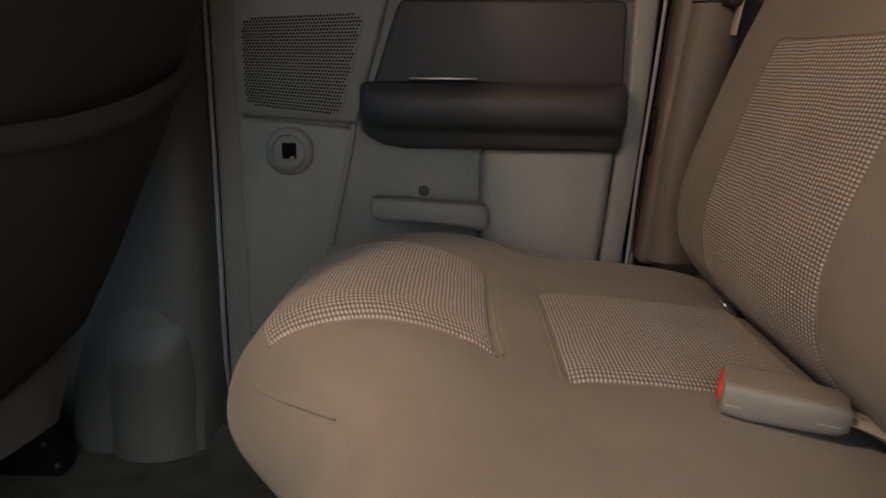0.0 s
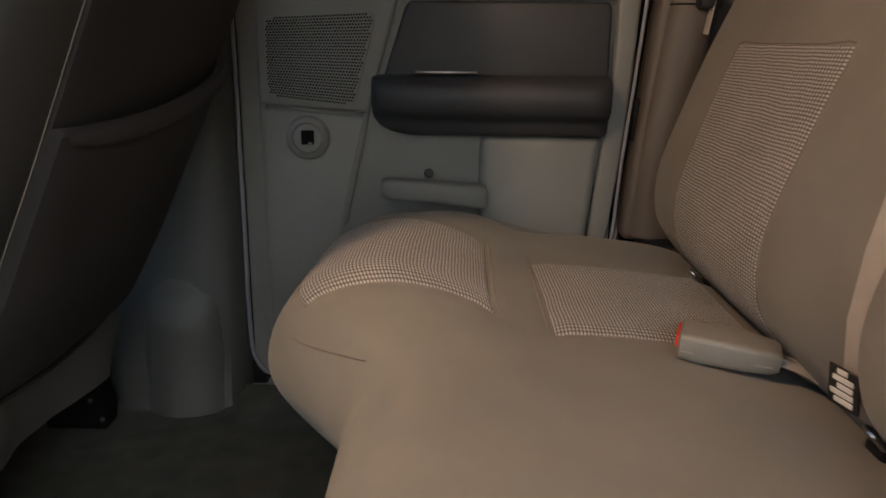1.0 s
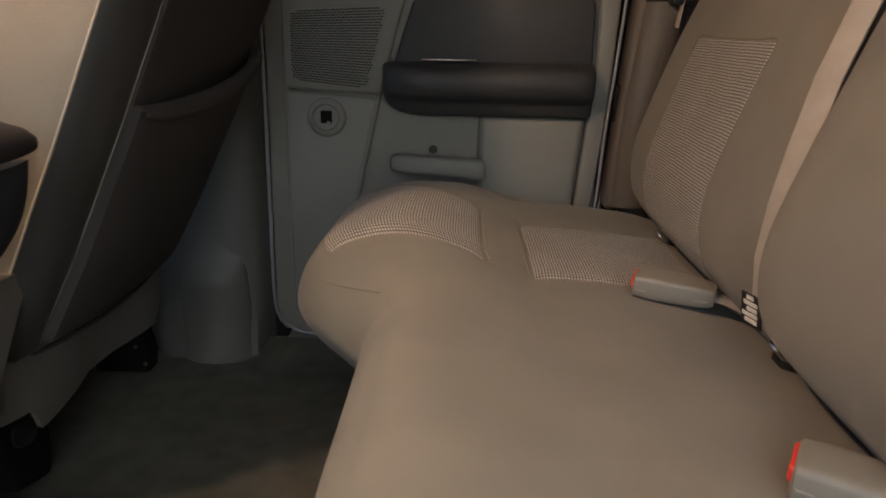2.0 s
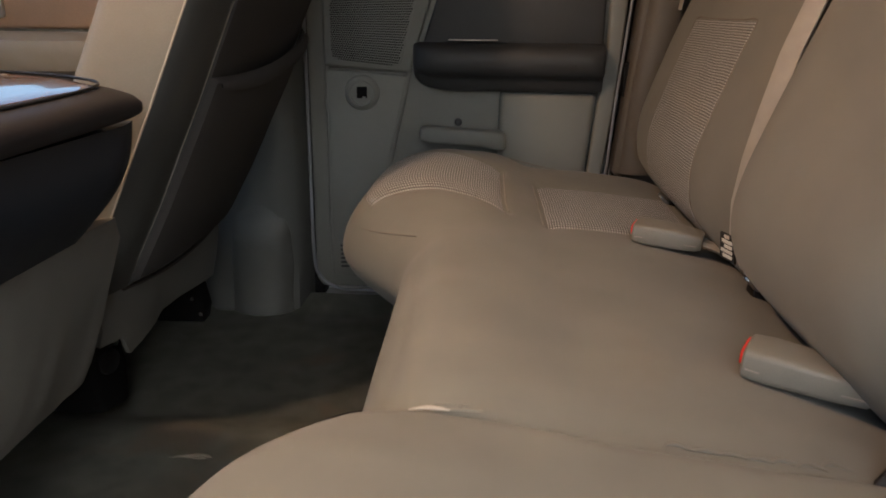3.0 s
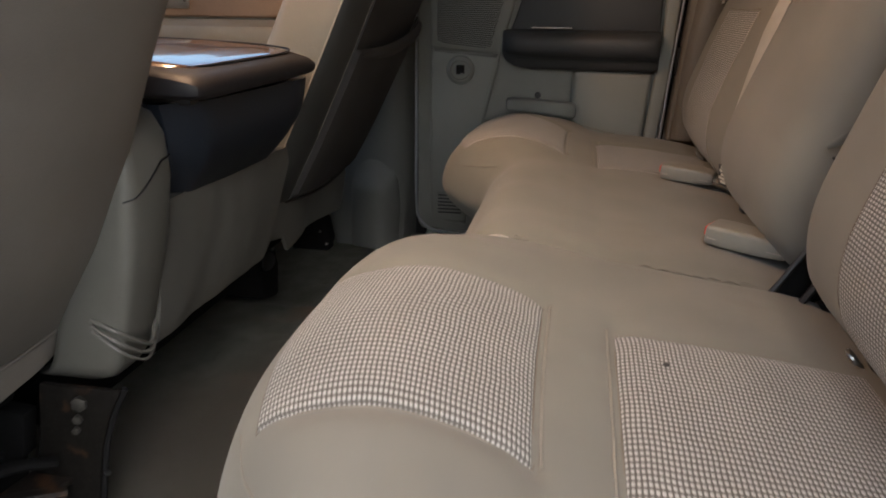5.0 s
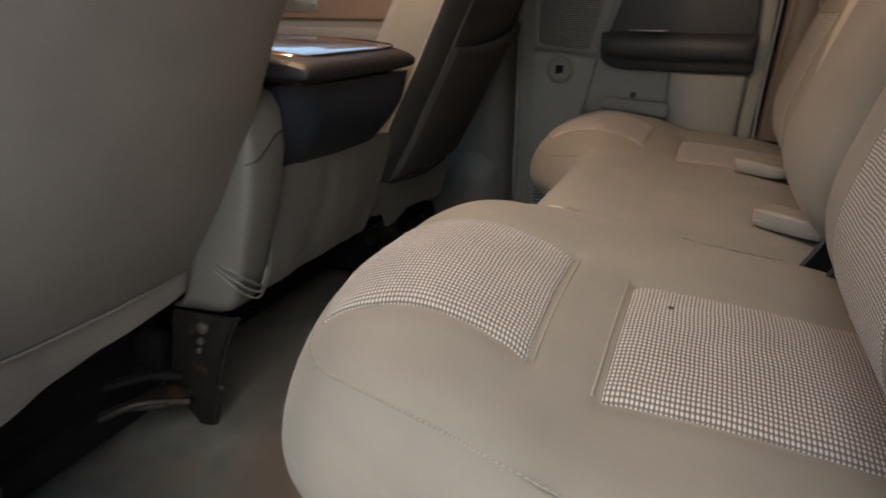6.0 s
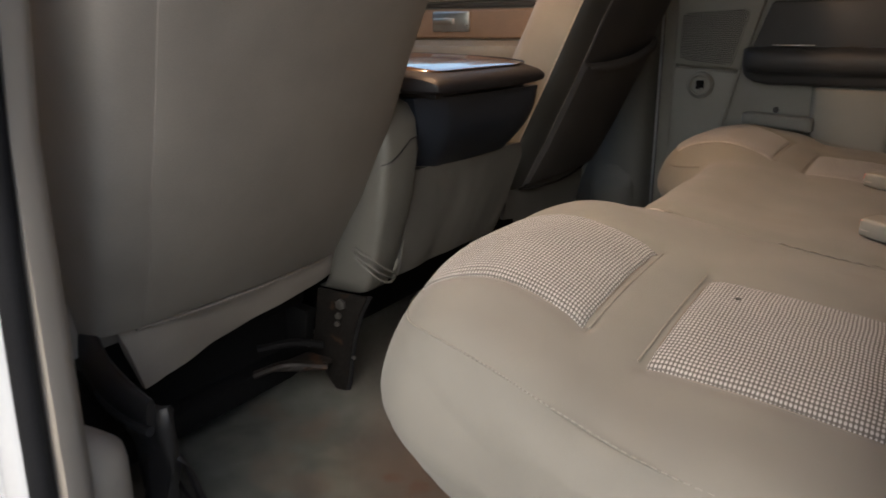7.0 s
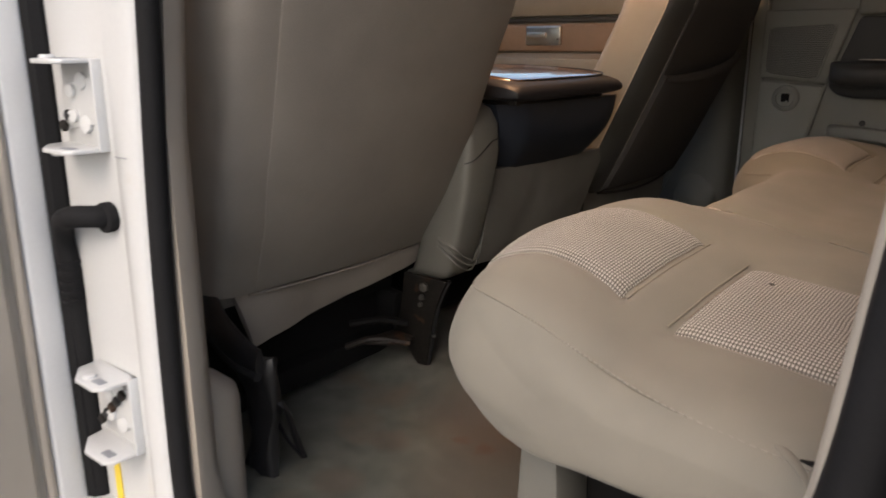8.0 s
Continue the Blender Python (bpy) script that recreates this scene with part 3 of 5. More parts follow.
# ---------------------------------------------------------------- far rear door, shut
def far_rear_door():
    d = thing("rear_door", "shut taupe rear door with dark vinyl armrest panel", "car door", (-0.02, 0.88, 0.03))
    Y = 0.885
    # inner panel with a stepped lower pocket
    body = plate([(-0.326, 0.05), (-0.312, 0.032), (0.225, 0.03), (0.255, 0.25), (0.275, 0.5), (0.286, 0.72), (-0.326, 0.72)], "y", Y, 0.93, 0.006)
    part("panel", body, M["door"], d)
    part("outer_skin", box(-0.33, 0.32, 0.93, 0.97, -0.25, 0.74, 0.01), M["white"], d, "white painted outer skin")
    part("edge_strip", tube([(-0.286, 0.880, 0.7), (-0.287, 0.880, 0.4), (-0.287, 0.880, 0.12), (-0.275, 0.88, 0.07), (-0.2, 0.88, 0.055)], 0.006, 8, up=(0, 1, 0)), M["door"], d)
    # raised speaker panel
    sp = plate([(-0.291, 0.492), (-0.124, 0.48), (-0.072, 0.665), (-0.291, 0.665)], "y", 0.868, Y + 0.002, 0.006, 3)
    spk = part("speaker_panel", sp, M["door"], d)
    def rounded(cs, rad, n=5):
        """An outline with its corners rounded off."""
        out = []
        for i, c in enumerate(cs):
            p, a, b = Vector((*c, 0)), Vector((*cs[i - 1], 0)), Vector((*cs[(i + 1) % len(cs)], 0))
            u, v = (a - p).normalized() * rad, (b - p).normalized() * rad
            out += [(q.x, q.y) for q in [p + u * (1 - k / n) ** 2 + v * (k / n) ** 2 for k in range(n + 1)]]
        return out

    gr = plate(rounded([(-0.2775, 0.503), (-0.1435, 0.489), (-0.108, 0.629), (-0.2775, 0.621)], 0.014), "y", 0.8645, 0.8695, 0.0015)
    grille = part("speaker_grille", gr, M["door"], spk, "perforated speaker grille")
    # perforations: dark round dimples in a staggered field
    holes = bmesh.new()
    for row in range(29):
        # the rows fan out between the slanting lower and upper edges
        f = row / 28
        left, right = -0.2735, -0.1468 + 0.0352 * f
        z_left, z_right = 0.5065 + 0.1115 * f, 0.4935 + 0.1325 * f
        for k in range(40):
            x = left + 0.0044 * k + (0.0022 if row % 2 else 0)
            z = z_left + (z_right - z_left) * (x - left) / (right - left)
            if x > right:
                continue
            cx, cz = min(x - left, right - x), min(row, 28 - row) * 0.0042
            if cx < 0.009 and cz < 0.009 and (0.009 - cx) ** 2 + (0.009 - cz) ** 2 > 0.009 ** 2:
                continue
            ring = [holes.verts.new((x + 0.0017 * math.cos(a), 0.8639, z + 0.0017 * math.sin(a))) for a in [math.pi / 3 * k2 for k2 in range(6)]]
            mid = [holes.verts.new((v.co.x * 0.35 + x * 0.65, 0.8642, v.co.z * 0.35 + z * 0.65)) for v in ring]
            for k2 in range(6):
                holes.faces.new((ring[k2], ring[(k2 + 1) % 6], mid[(k2 + 1) % 6], mid[k2]))
            holes.faces.new(mid)
    tagged(part("perforation", holes, M["void"], grille), kind="stuff")
    # lower front panel of the door, with the lock cover
    part("front_panel", plate([(-0.289, 0.06), (-0.2, 0.06), (-0.162, 0.325), (-0.127, 0.474), (-0.289, 0.4865)], "y", 0.874, Y + 0.002, 0.006, 3), M["door"], d)
    ros = bmesh.new()
    for r0, y0, r1, y1 in ((0.0345, 0.874, 0.0335, 0.868), (0.0335, 0.868, 0.030, 0.864), (0.030, 0.864, 0.024, 0.862), (0.024, 0.862, 0.021, 0.866)):
        for k in range(32):
            a, b = 2 * math.pi * k / 32, 2 * math.pi * (k + 1) / 32
            ros.faces.new([ros.verts.new((-0.218 + r * math.cos(t), y, 0.441 + r * math.sin(t))) for r, y, t in ((r0, y0, a), (r0, y0, b), (r1, y1, b), (r1, y1, a))])
    bmesh.ops.remove_doubles(ros, verts=ros.verts, dist=1e-5)
    ros2 = join(ros, disc((-0.218, 0.869, 0.441), (0, -1, 0), 0.0225, 0.004, 24, 0.001))
    rosette = part("lock_cover", ros2, M["door"], d, "round domed plastic lock cover")
    part("socket", box(-0.2275, -0.2075, 0.8615, 0.868, 0.431, 0.453, 0.002), M["void"], rosette, "square black socket")
    part("tab", box(-0.2165, -0.2095, 0.861, 0.8645, 0.4295, 0.435, 0.001), M["door"], rosette)
    # dark upper panel, chrome strip, armrest
    part("upper_panel", plate([(-0.1, 0.534), (0.243, 0.534), (0.243, 0.638), (0.237, 0.646), (-0.058, 0.646), (-0.066, 0.638)], "y", 0.872, Y + 0.002, 0.006, 3), M["doordark"], d, "dark slate vinyl upper panel")
    part("upper_trim", box(-0.07, 0.25, 0.864, Y + 0.002, 0.65, 0.72, 0.008, 3), M["door"], d)
    part("chrome_strip", box(-0.05, 0.043, 0.85, 0.868, 0.5415, 0.5435, 0.0006), M["chrome"], d, "thin bright chrome strip")
    sec = [(0.888, 0.538), (0.862, 0.538), (0.838, 0.534), (0.824, 0.524), (0.819, 0.508), (0.822, 0.49), (0.83, 0.479), (0.842, 0.472), (0.85, 0.452), (0.86, 0.448), (0.888, 0.448)]
    sec = [(p[0], p[1]) for p in smooth_line([(a, b, 0) for a, b in sec], 3)]
    rings = []
    for x, k, up in ((-0.118, 0.35, 0.03), (-0.114, 0.6, 0.022), (-0.104, 0.8, 0.013), (-0.085, 0.93, 0.005), (-0.05, 1, 0), (0.05, 1, 0), (0.15, 1, 0), (0.21, 1, 0), (0.234, 0.96, 0), (0.242, 0.85, 0.002), (0.245, 0.5, 0.004)):
        rings.append([(x, 0.888 + (y - 0.888) * k, 0.496 + (z - 0.496) * (0.9 + 0.1 * k) + (up if z < 0.5 else 0) * (0.5 - z) / 0.05) for y, z in sec])
    part("armrest", loft(rings), M["doordark"], d, "padded dark vinyl armrest")
    # proud lower block behind the pocket, and the pocket's back
    part("lower_block", plate([(0.05, 0.448), (0.235, 0.446), (0.222, 0.30), (0.21, 0.06), (0.03, 0.06), (0.048, 0.3)], "y", 0.86, Y + 0.002, 0.014, 4), M["door"], d)
    part("pocket_lip", loft([[(x, 0.885, 0.05), (x, 0.858 + c, 0.06), (x, 0.854 + c, 0.26 + e), (x, 0.862 + c, 0.275 + e), (x, 0.872 + c, 0.272 + e), (x, 0.885, 0.26 + e)] for x, c, e in ((-0.165, 0.014, 0.03), (-0.13, 0.004, 0.022), (-0.06, 0, 0.016), (0.03, 0, 0.012), (0.05, 0.004, 0.01))]), M["door"], d)
    part("side_rib", tube([(-0.126, 0.882, 0.49), (-0.145, 0.88, 0.4), (-0.165, 0.878, 0.31), (-0.18, 0.878, 0.2)], 0.006, 8, up=(0, 1, 0)), M["door"], d)
    pull = part("pull_handle", loft([[(x, 0.848 + 0.015 * math.copysign(abs(math.cos(t)) ** 0.4, math.cos(t)) + c, z + h * math.copysign(abs(math.sin(t)) ** 0.4, math.sin(t))) for t in [2 * math.pi * (k + 0.5) / 20 for k in range(20)]] for x, c, z, h in
        ((-0.104, 0.02, 0.366, 0.006), (-0.1, 0.008, 0.366, 0.013), (-0.085, 0.0, 0.366, 0.0165), (-0.03, -0.002, 0.363, 0.016), (0.02, -0.002, 0.359, 0.017), (0.05, 0.0, 0.356, 0.019), (0.06, 0.006, 0.354, 0.016), (0.064, 0.018, 0.352, 0.009))]), M["door"], d, "grained grey-beige pull handle")
    part("screw_cover", disc((-0.03, 0.885, 0.385), (0, -1, 0), 0.0075, 0.006), M["black"], d)
    part("pull_mount", box(-0.06, 0.03, 0.85, Y, 0.345, 0.358, 0.004), M["black"], d)
    # rear edge trim and the latch recess
    part("rear_trim", plate([(0.251, 0.72), (0.288, 0.72), (0.278, 0.54), (0.269, 0.42), (0.245, 0.2), (0.2155, 0.2), (0.2255, 0.3), (0.2385, 0.44), (0.249, 0.535)], "y", 0.866, Y + 0.002, 0.006, 3), M["door"], d)
    part("latch_cover", box(0.281, 0.296, 0.858, 0.884, 0.44, 0.505, 0.005), M["rubber"], d, "black latch cover")
    vent = part("vent_frame", box(-0.275, -0.205, 0.872, 0.884, 0.075, 0.135, 0.003), M["door"], d)
    for k in range(6):
        part("vent_slat", box(-0.27, -0.21, 0.869, 0.8725, 0.081 + 0.009 * k, 0.085 + 0.009 * k, 0.001), M["doordark"], vent)
    part("window_pane", box(-0.3, 0.33, 0.895, 0.899, 0.72, 1.1, 0), M["privacy"], d, "dark tinted side window")
    return d


far_rear_door()


def front_door(s):
    word = "shut front door with taupe upper trim and a metal handle bezel"
    end = -0.48 if s > 0 else -0.72
    d = thing("front_door", word, "car door", (-0.9, s * 0.88, 0.03))
    def b(x0, x1, a, c, z0, z1, bev=0.006):
        return box(x0, x1, min(s * a, s * c), max(s * a, s * c), z0, z1, bev, 3)
    part("panel", b(-1.5, end, 0.87, 0.93, 0.03, 0.70), M["door"], d)
    part("outer_skin", b(-1.55, end + 0.02, 0.93, 0.97, -0.25, 0.72), M["white"], d)
    part("sill_cap", loft([[(x, s * y, z) for y, z in ((0.93, 0.735), (0.87, 0.74), (0.845, 0.725), (0.84, 0.69), (0.85, 0.665), (0.93, 0.66))] for x in (-1.5, -1.2, -0.9, end)]), M["leather"], d, "pale beige window sill cap")
    part("dark_groove", b(-1.5, end, 0.862, 0.875, 0.645, 0.658, 0.002), M["doordark"], d)
    part("mid_panel", b(-1.48, end - 0.02, 0.858, 0.875, 0.555, 0.64, 0.008), M["doorbrown"], d, "brown middle panel")
    bez = part("handle_bezel", b(-1.03, -0.9, 0.85, 0.862, 0.575, 0.635, 0.006), M["bright"], d, "brushed metal handle bezel")
    part("handle", b(-1.02, -0.95, 0.842, 0.852, 0.595, 0.615, 0.004), M["chrome"], bez)
    part("armrest", loft([[(x, s * (0.872 + (y - 0.872) * k), z) for y, z in ((0.875, 0.55), (0.83, 0.548), (0.795, 0.535), (0.785, 0.51), (0.8, 0.48), (0.875, 0.45))] for x, k in ((-1.3, 0.5), (-1.25, 1), (-0.7, 1), (-0.6, 0.6))]), M["leather"], d, "beige padded armrest")
    part("window_pane", b(-1.5, end + 0.02, 0.885, 0.889, 0.73, 1.1, 0), M["glass"], d, "clear side window")
    return d


front_door(1)
front_door(-1)


# ---------------------------------------------------------------- rear bench
CUSHION = [(0.42, 0.205), (0.2, 0.2), (0.05, 0.195), (-0.05, 0.19), (-0.11, 0.2), (-0.158, 0.23), (-0.18, 0.268), (-0.166, 0.314), (-0.128, 0.343), (-0.07, 0.352), (-0.01, 0.350), (0.045, 0.340), (0.11, 0.322), (0.2, 0.315), (0.29, 0.303), (0.35, 0.286), (0.42, 0.25)]
RING = [(p.x, p.y) for p in smooth_line([(a, b, 0) for a, b in CUSHION], 12)]
NOSE = min(range(len(RING)), key=lambda i: RING[i][0])
TOP = RING[NOSE:]


def setback(y):
    """How far the plain middle of the bench stands behind the outer seats."""
    corner = max(0.0, abs(y) - 0.44) / 0.305
    if y < -0.177:
        inner = 0.095 * (1 - math.sqrt(max(0.0, 1 - min(1.0, max(0.0, 0.33 + y) / 0.155) ** 2)))
    else:
        inner = 0.102 * (1 - step(0.22, 0.42, y))
    return inner + (0.168 if y < 0 else 0.07) * (1 - math.sqrt(max(0.0, 1 - min(1.0, corner) ** 2)))


def furrow(x, y):
    """The dip of the padding along the sewn edges of the checked panels of both outer seats."""
    a, b = (0.37, 0.605) if y > 0 else (-0.6, -0.366)
    dy = max(a - y, y - b, 0.0)
    dip = 0.0
    for e in (0.046, 0.108):
        dip += 0.0045 * math.exp(-((x - e) / 0.011) ** 2) * math.exp(-(dy / 0.02) ** 2)
    if -0.15 < x < 0.32:
        side = min(abs(y - a), abs(y - b))
        dip += 0.0035 * math.exp(-(side / 0.011) ** 2) * (0.0 if 0.05 < x < 0.104 else 1.0) * step(-0.15, -0.1, x) * step(0.32, 0.28, x)
    return dip


def bench_point(x, z, y, y0, y1, r):
    """On the padded bench: r is the rounding of the outer end, the end at the split is much sharper."""
    lo, hi = y - y0, y1 - y
    e = min(lo, hi)
    q = r if (lo if y0 < -0.5 else hi) == e else 0.009
    inset = q - math.sqrt(max(0.0, q * q - (q - e) ** 2)) if e < q else 0.0
    cx, cz = 0.13, 0.245
    sx, sz = 1 - inset / 0.30, 1 - inset / 0.09 * 0.85
    if e < 1e-6:
        sz = 0.02
    x2, z2 = cx + (x - cx) * sx, cz + (z - cz) * sz
    x2 += setback(y) * max(0.0, min(1.0, (0.1 - x) / 0.25))
    # the outer side flares towards the rear and dips a little
    flare = 0.02 * max(0.0, min(1.0, (x2 + 0.14) / 0.45)) * step(0.5, 0.74, abs(y))
    drop = (0.012 if y < 0 else 0.0) * step(0.4, 0.72, abs(y))
    y2 = y + math.copysign(flare, y)
    lump = 0.0025 * noise.noise((x2 * 9, y2 * 9, z2 * 9))
    crest = (0.024 * step(0.25, 0.42, y) * step(0.76, 0.62, y) + 0.021 * step(-0.178, -0.27, y) * step(-0.742, -0.6, y)) * math.exp(-((x + 0.06) / 0.1) ** 2)
    if y > -0.1775:
        # tucked slightly under the narrow cushion at the split
        z2 -= 0.006 * step(-0.13, -0.17, y) * max(0.0, min(1.0, (z - 0.27) / 0.05))
    # the plain middle has no furrow
    crest += step(0.37, 0.27, abs(y)) * (0.006 * math.exp(-((x - 0.12) / 0.07) ** 2) - 0.006 * math.exp(-((x + 0.02) / 0.07) ** 2) - 0.003 * math.exp(-((x - 0.045) / 0.04) ** 2))
    return (x2, y2, z2 + crest * max(0.0, min(1.0, (z - 0.27) / 0.07)) - drop * max(0.0, min(1.0, (z2 - 0.2) / 0.1)) + lump - furrow(x, y) * max(0.0, min(1.0, (z - 0.27) / 0.04)))


def top_z(x):
    return lerp(TOP, x)


def bench_ys(y0, y1, r, n):
    return [y0 + r * (1 - math.cos(math.pi / 2 * k / 7)) for k in (0, 0.6, 1, 2, 3, 4, 5, 6)] + [y0 + r + (y1 - y0 - 2 * r) * k / n for k in range(n + 1)] + [y1 - r * (1 - math.cos(math.pi / 2 * k / 7)) for k in (6, 5, 4, 3, 2, 1, 0.6, 0)]


def cushion(y0, y1, r, n):
    return loft([[bench_point(x, z, y, y0, y1, r) for x, z in RING] for y in bench_ys(y0, y1, r, n)])


def on_top(y0, y1, r):
    return lambda x, y: bench_point(x, top_z(x), y, y0, y1, r)


def seat_inserts(host, y0, y1, r, a, b):
    """The two checked panels of one outer seat, with the sewn furrow between them."""
    f = on_top(y0, y1, r)
    lo, hi = min(a, b), max(a, b)
    for x0, x1 in ((-0.146, 0.046), (0.108, 0.318)):
        part("fabric_panel", grid_patch(f, span(x0, x1, 28), span(lo, hi, 26), 0.0022, -0.001, True), M["weave"], host, "checked woven fabric panel")
        rim = [f(x0, lo + (hi - lo) * k / 6) for k in range(7)] + [f(x0 + (x1 - x0) * k / 6, hi) for k in range(1, 7)]
        rim2 = [f(x1, hi - (hi - lo) * k / 6) for k in range(7)] + [f(x1 - (x1 - x0) * k / 6, lo) for k in range(1, 7)]
        # dark line drawn along the panel edges as the shadow of the stitching
        part("edge_shade", join(tube(rim, 0.0009, 6, span=3), tube(rim2, 0.0009, 6, span=3)), M["crease"], host)
    for x, e in ((0.046, 0.006), (0.108, -0.006)):
        part("sewn_rim", tube([Vector(f(x + e, lo + (hi - lo) * k / 12)) + Vector((0, 0, 0.0004)) for k in range(13)], 0.0013, 6, span=2), M["stitch"], host, "thin pale sewn rim")
    # stitched seam round the outer edge
    s = 1 if a > 0 else -1
    ye = y1 if s > 0 else y0
    line = []
    for k, off in ((36.0, 0.16), (37, 0.108), (38.9, 0.071), (42, 0.048), (48, 0.032), (55, 0.028), (63, 0.024), (70, 0.022)):
        k *= 2.4
        i = int(k)
        x, z = RING[i][0] + (RING[i + 1][0] - RING[i][0]) * (k - i), RING[i][1] + (RING[i + 1][1] - RING[i][1]) * (k - i)
        line.append(bench_point(x, z, ye - s * off, y0, y1, r))
    seam = part("side_seam", tube(line, 0.0011, 6, span=4), M["cloth"], host, "raised side seam")
    # pale stitches along the seam, one by one in a single strip of thread
    dots = smooth_line(line, 14)
    part("stitching", join(*[tube([a, a.lerp(b, 0.55)], 0.0007, 5, span=1) for a, b in zip([p + Vector((0, s * 0.0006, 0.0006)) for p in dots], [p + Vector((0, s * 0.001, 0.001)) for p in dots[1:]])]), M["stitch"], seam, "short pale stitches")


wide = thing("bench_cushion", "wide tan cloth bench cushion with checked fabric panels", "seat cushion", (0.1, 0.3, 0.0))
c = part("pad", cushion(-0.177, 0.79, 0.05, 110), M["cloth"], wide)
seat_inserts(c, -0.176, 0.79, 0.05, 0.37, 0.605)
# solid black block gives the shade under the wide cushion
part("support", box(-0.03, 0.4, -0.15, 0.74, 0.0, 0.19, 0.01), M["void"], wide, "black seat support filling the shaded hollow")
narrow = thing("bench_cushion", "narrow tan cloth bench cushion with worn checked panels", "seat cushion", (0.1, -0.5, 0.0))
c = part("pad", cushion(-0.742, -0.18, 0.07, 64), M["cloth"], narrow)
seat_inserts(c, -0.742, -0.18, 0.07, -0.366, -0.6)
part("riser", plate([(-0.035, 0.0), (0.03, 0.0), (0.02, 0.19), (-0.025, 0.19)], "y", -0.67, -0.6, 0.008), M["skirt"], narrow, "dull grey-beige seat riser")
# solid black block stands for the dark hollow behind the riser
part("support", box(-0.01, 0.4, -0.6, -0.2, 0.0, 0.19, 0.01), M["void"], narrow, "black seat support filling the shaded hollow")
fs = on_top(-0.742, -0.18, 0.07)
part("worn_mark", disc(Vector(fs(0.147, -0.424)) + Vector((0, 0, 0.0025)), (0, 0, 1), 0.003, 0.0015, 12, 0.0005), M["pocket"], narrow, "small dark mark")
# split seam: frayed welt along the joint and a pale crumb of foam
fray = random.Random(4)
wisps = [tube([(-0.045, -0.17, 0.328), (-0.02, -0.172, 0.3395), (0.0, -0.173, 0.343), (0.02, -0.174, 0.343)], 0.0009, 6, span=4)]
for k in range(8):
    x = -0.035 + 0.006 * k + fray.uniform(-0.002, 0.002)
    z = lerp([(-0.045, 0.33), (-0.02, 0.3405), (0.0, 0.3438), (0.025, 0.344), (0.06, 0.342)], x)
    y = lerp([(-0.045, -0.167), (0.0, -0.172), (0.06, -0.175)], x)
    a = Vector((x, y, z))
    wisps.append(tube([a, a + Vector((fray.uniform(-0.006, 0.006), fray.uniform(0, 0.004), 0.0015)), a + Vector((fray.uniform(-0.012, 0.012), fray.uniform(0.003, 0.009), fray.uniform(-0.001, 0.001)))], 0.0004, 4, span=2))
part("frayed_edge", join(*wisps), M["stitch"], wide, "pale frayed edge")
part("foam_crumb", tube([(-0.03, -0.174, 0.3425), (-0.016, -0.1755, 0.3455), (-0.002, -0.1765, 0.3445)], 0.0022, 8, flat=0.6, taper=lambda v: 0.35 + 0.65 * math.sin(math.pi * v)), M["thread"], wide, "pale torn foam crumb")
# sewn crease across the front of the far seat
part("front_crease", tube([(-0.1405, 0.352, 0.3168), (-0.1285, 0.3375, 0.3172), (-0.108, 0.315, 0.3212), (-0.086, 0.2915, 0.3262), (-0.062, 0.2655, 0.3324)], 0.0007, 5, span=4), M["crease"], wide, "thin brown sewn crease")

BACK = [(0.25, 0.385), (0.27, 0.36), (0.30, 0.332), (0.33, 0.31), (0.36, 0.297), (0.42, 0.297), (0.50, 0.322), (0.58, 0.352), (0.66, 0.386), (0.74, 0.42), (0.80, 0.455), (0.83, 0.50)]
BACKLINE = [(p.x, p.y) for p in smooth_line([(a, b, 0) for a, b in BACK], 5)]


def back_point(z, x, y, y0, y1, r, proud):
    e = min(y - y0, y1 - y)
    inset = r - math.sqrt(max(0.0, r * r - (r - e) ** 2)) if e < r else 0.0
    swell = proud * (1 - (2 * (y - y0) / (y1 - y0) - 1) ** 4) * step(0.26, 0.4, z)
    return (x + inset * (1 if x < 0.53 else 0) - swell + 0.002 * noise.noise((y * 8, z * 8, 3)), y, z - inset * 0.5 * step(0.7, 0.83, z))


def back_x(z):
    return lerp(BACKLINE, z)


def seat_back(y0, y1, r, proud, n=24):
    ring = [(z, x) for z, x in BACKLINE] + [(0.82, 0.55), (0.5, 0.55), (0.26, 0.55), (0.245, 0.45)]
    return loft([[back_point(z, x, y, y0, y1, r, proud) for z, x in ring] for y in bench_ys(y0, y1, r, n)])


def back_insert(host, y0, y1, r, proud, a, b):
    f = lambda z, y: back_point(z, back_x(z), y, y0, y1, r, proud)
    lo, hi = min(a, b), max(a, b)
    bm = grid_patch(f, span(0.315, 0.588, 26), span(lo, hi, 14), 0.0014, -0.001, True)
    part("fabric_panel", bm, M["weave"], host, "checked woven fabric panel")
    rim = [f(0.32 + 0.268 * k / 8, lo) for k in range(9)] + [f(0.588, lo + (hi - lo) * k / 5) for k in range(1, 6)] + [f(0.588 - 0.268 * k / 8, hi) for k in range(1, 9)]
    # the same drawn shadow line round the backrest panel
    part("edge_shade", tube(rim, 0.001, 6, up=(1, 0, 0), span=3), M["crease"], host)


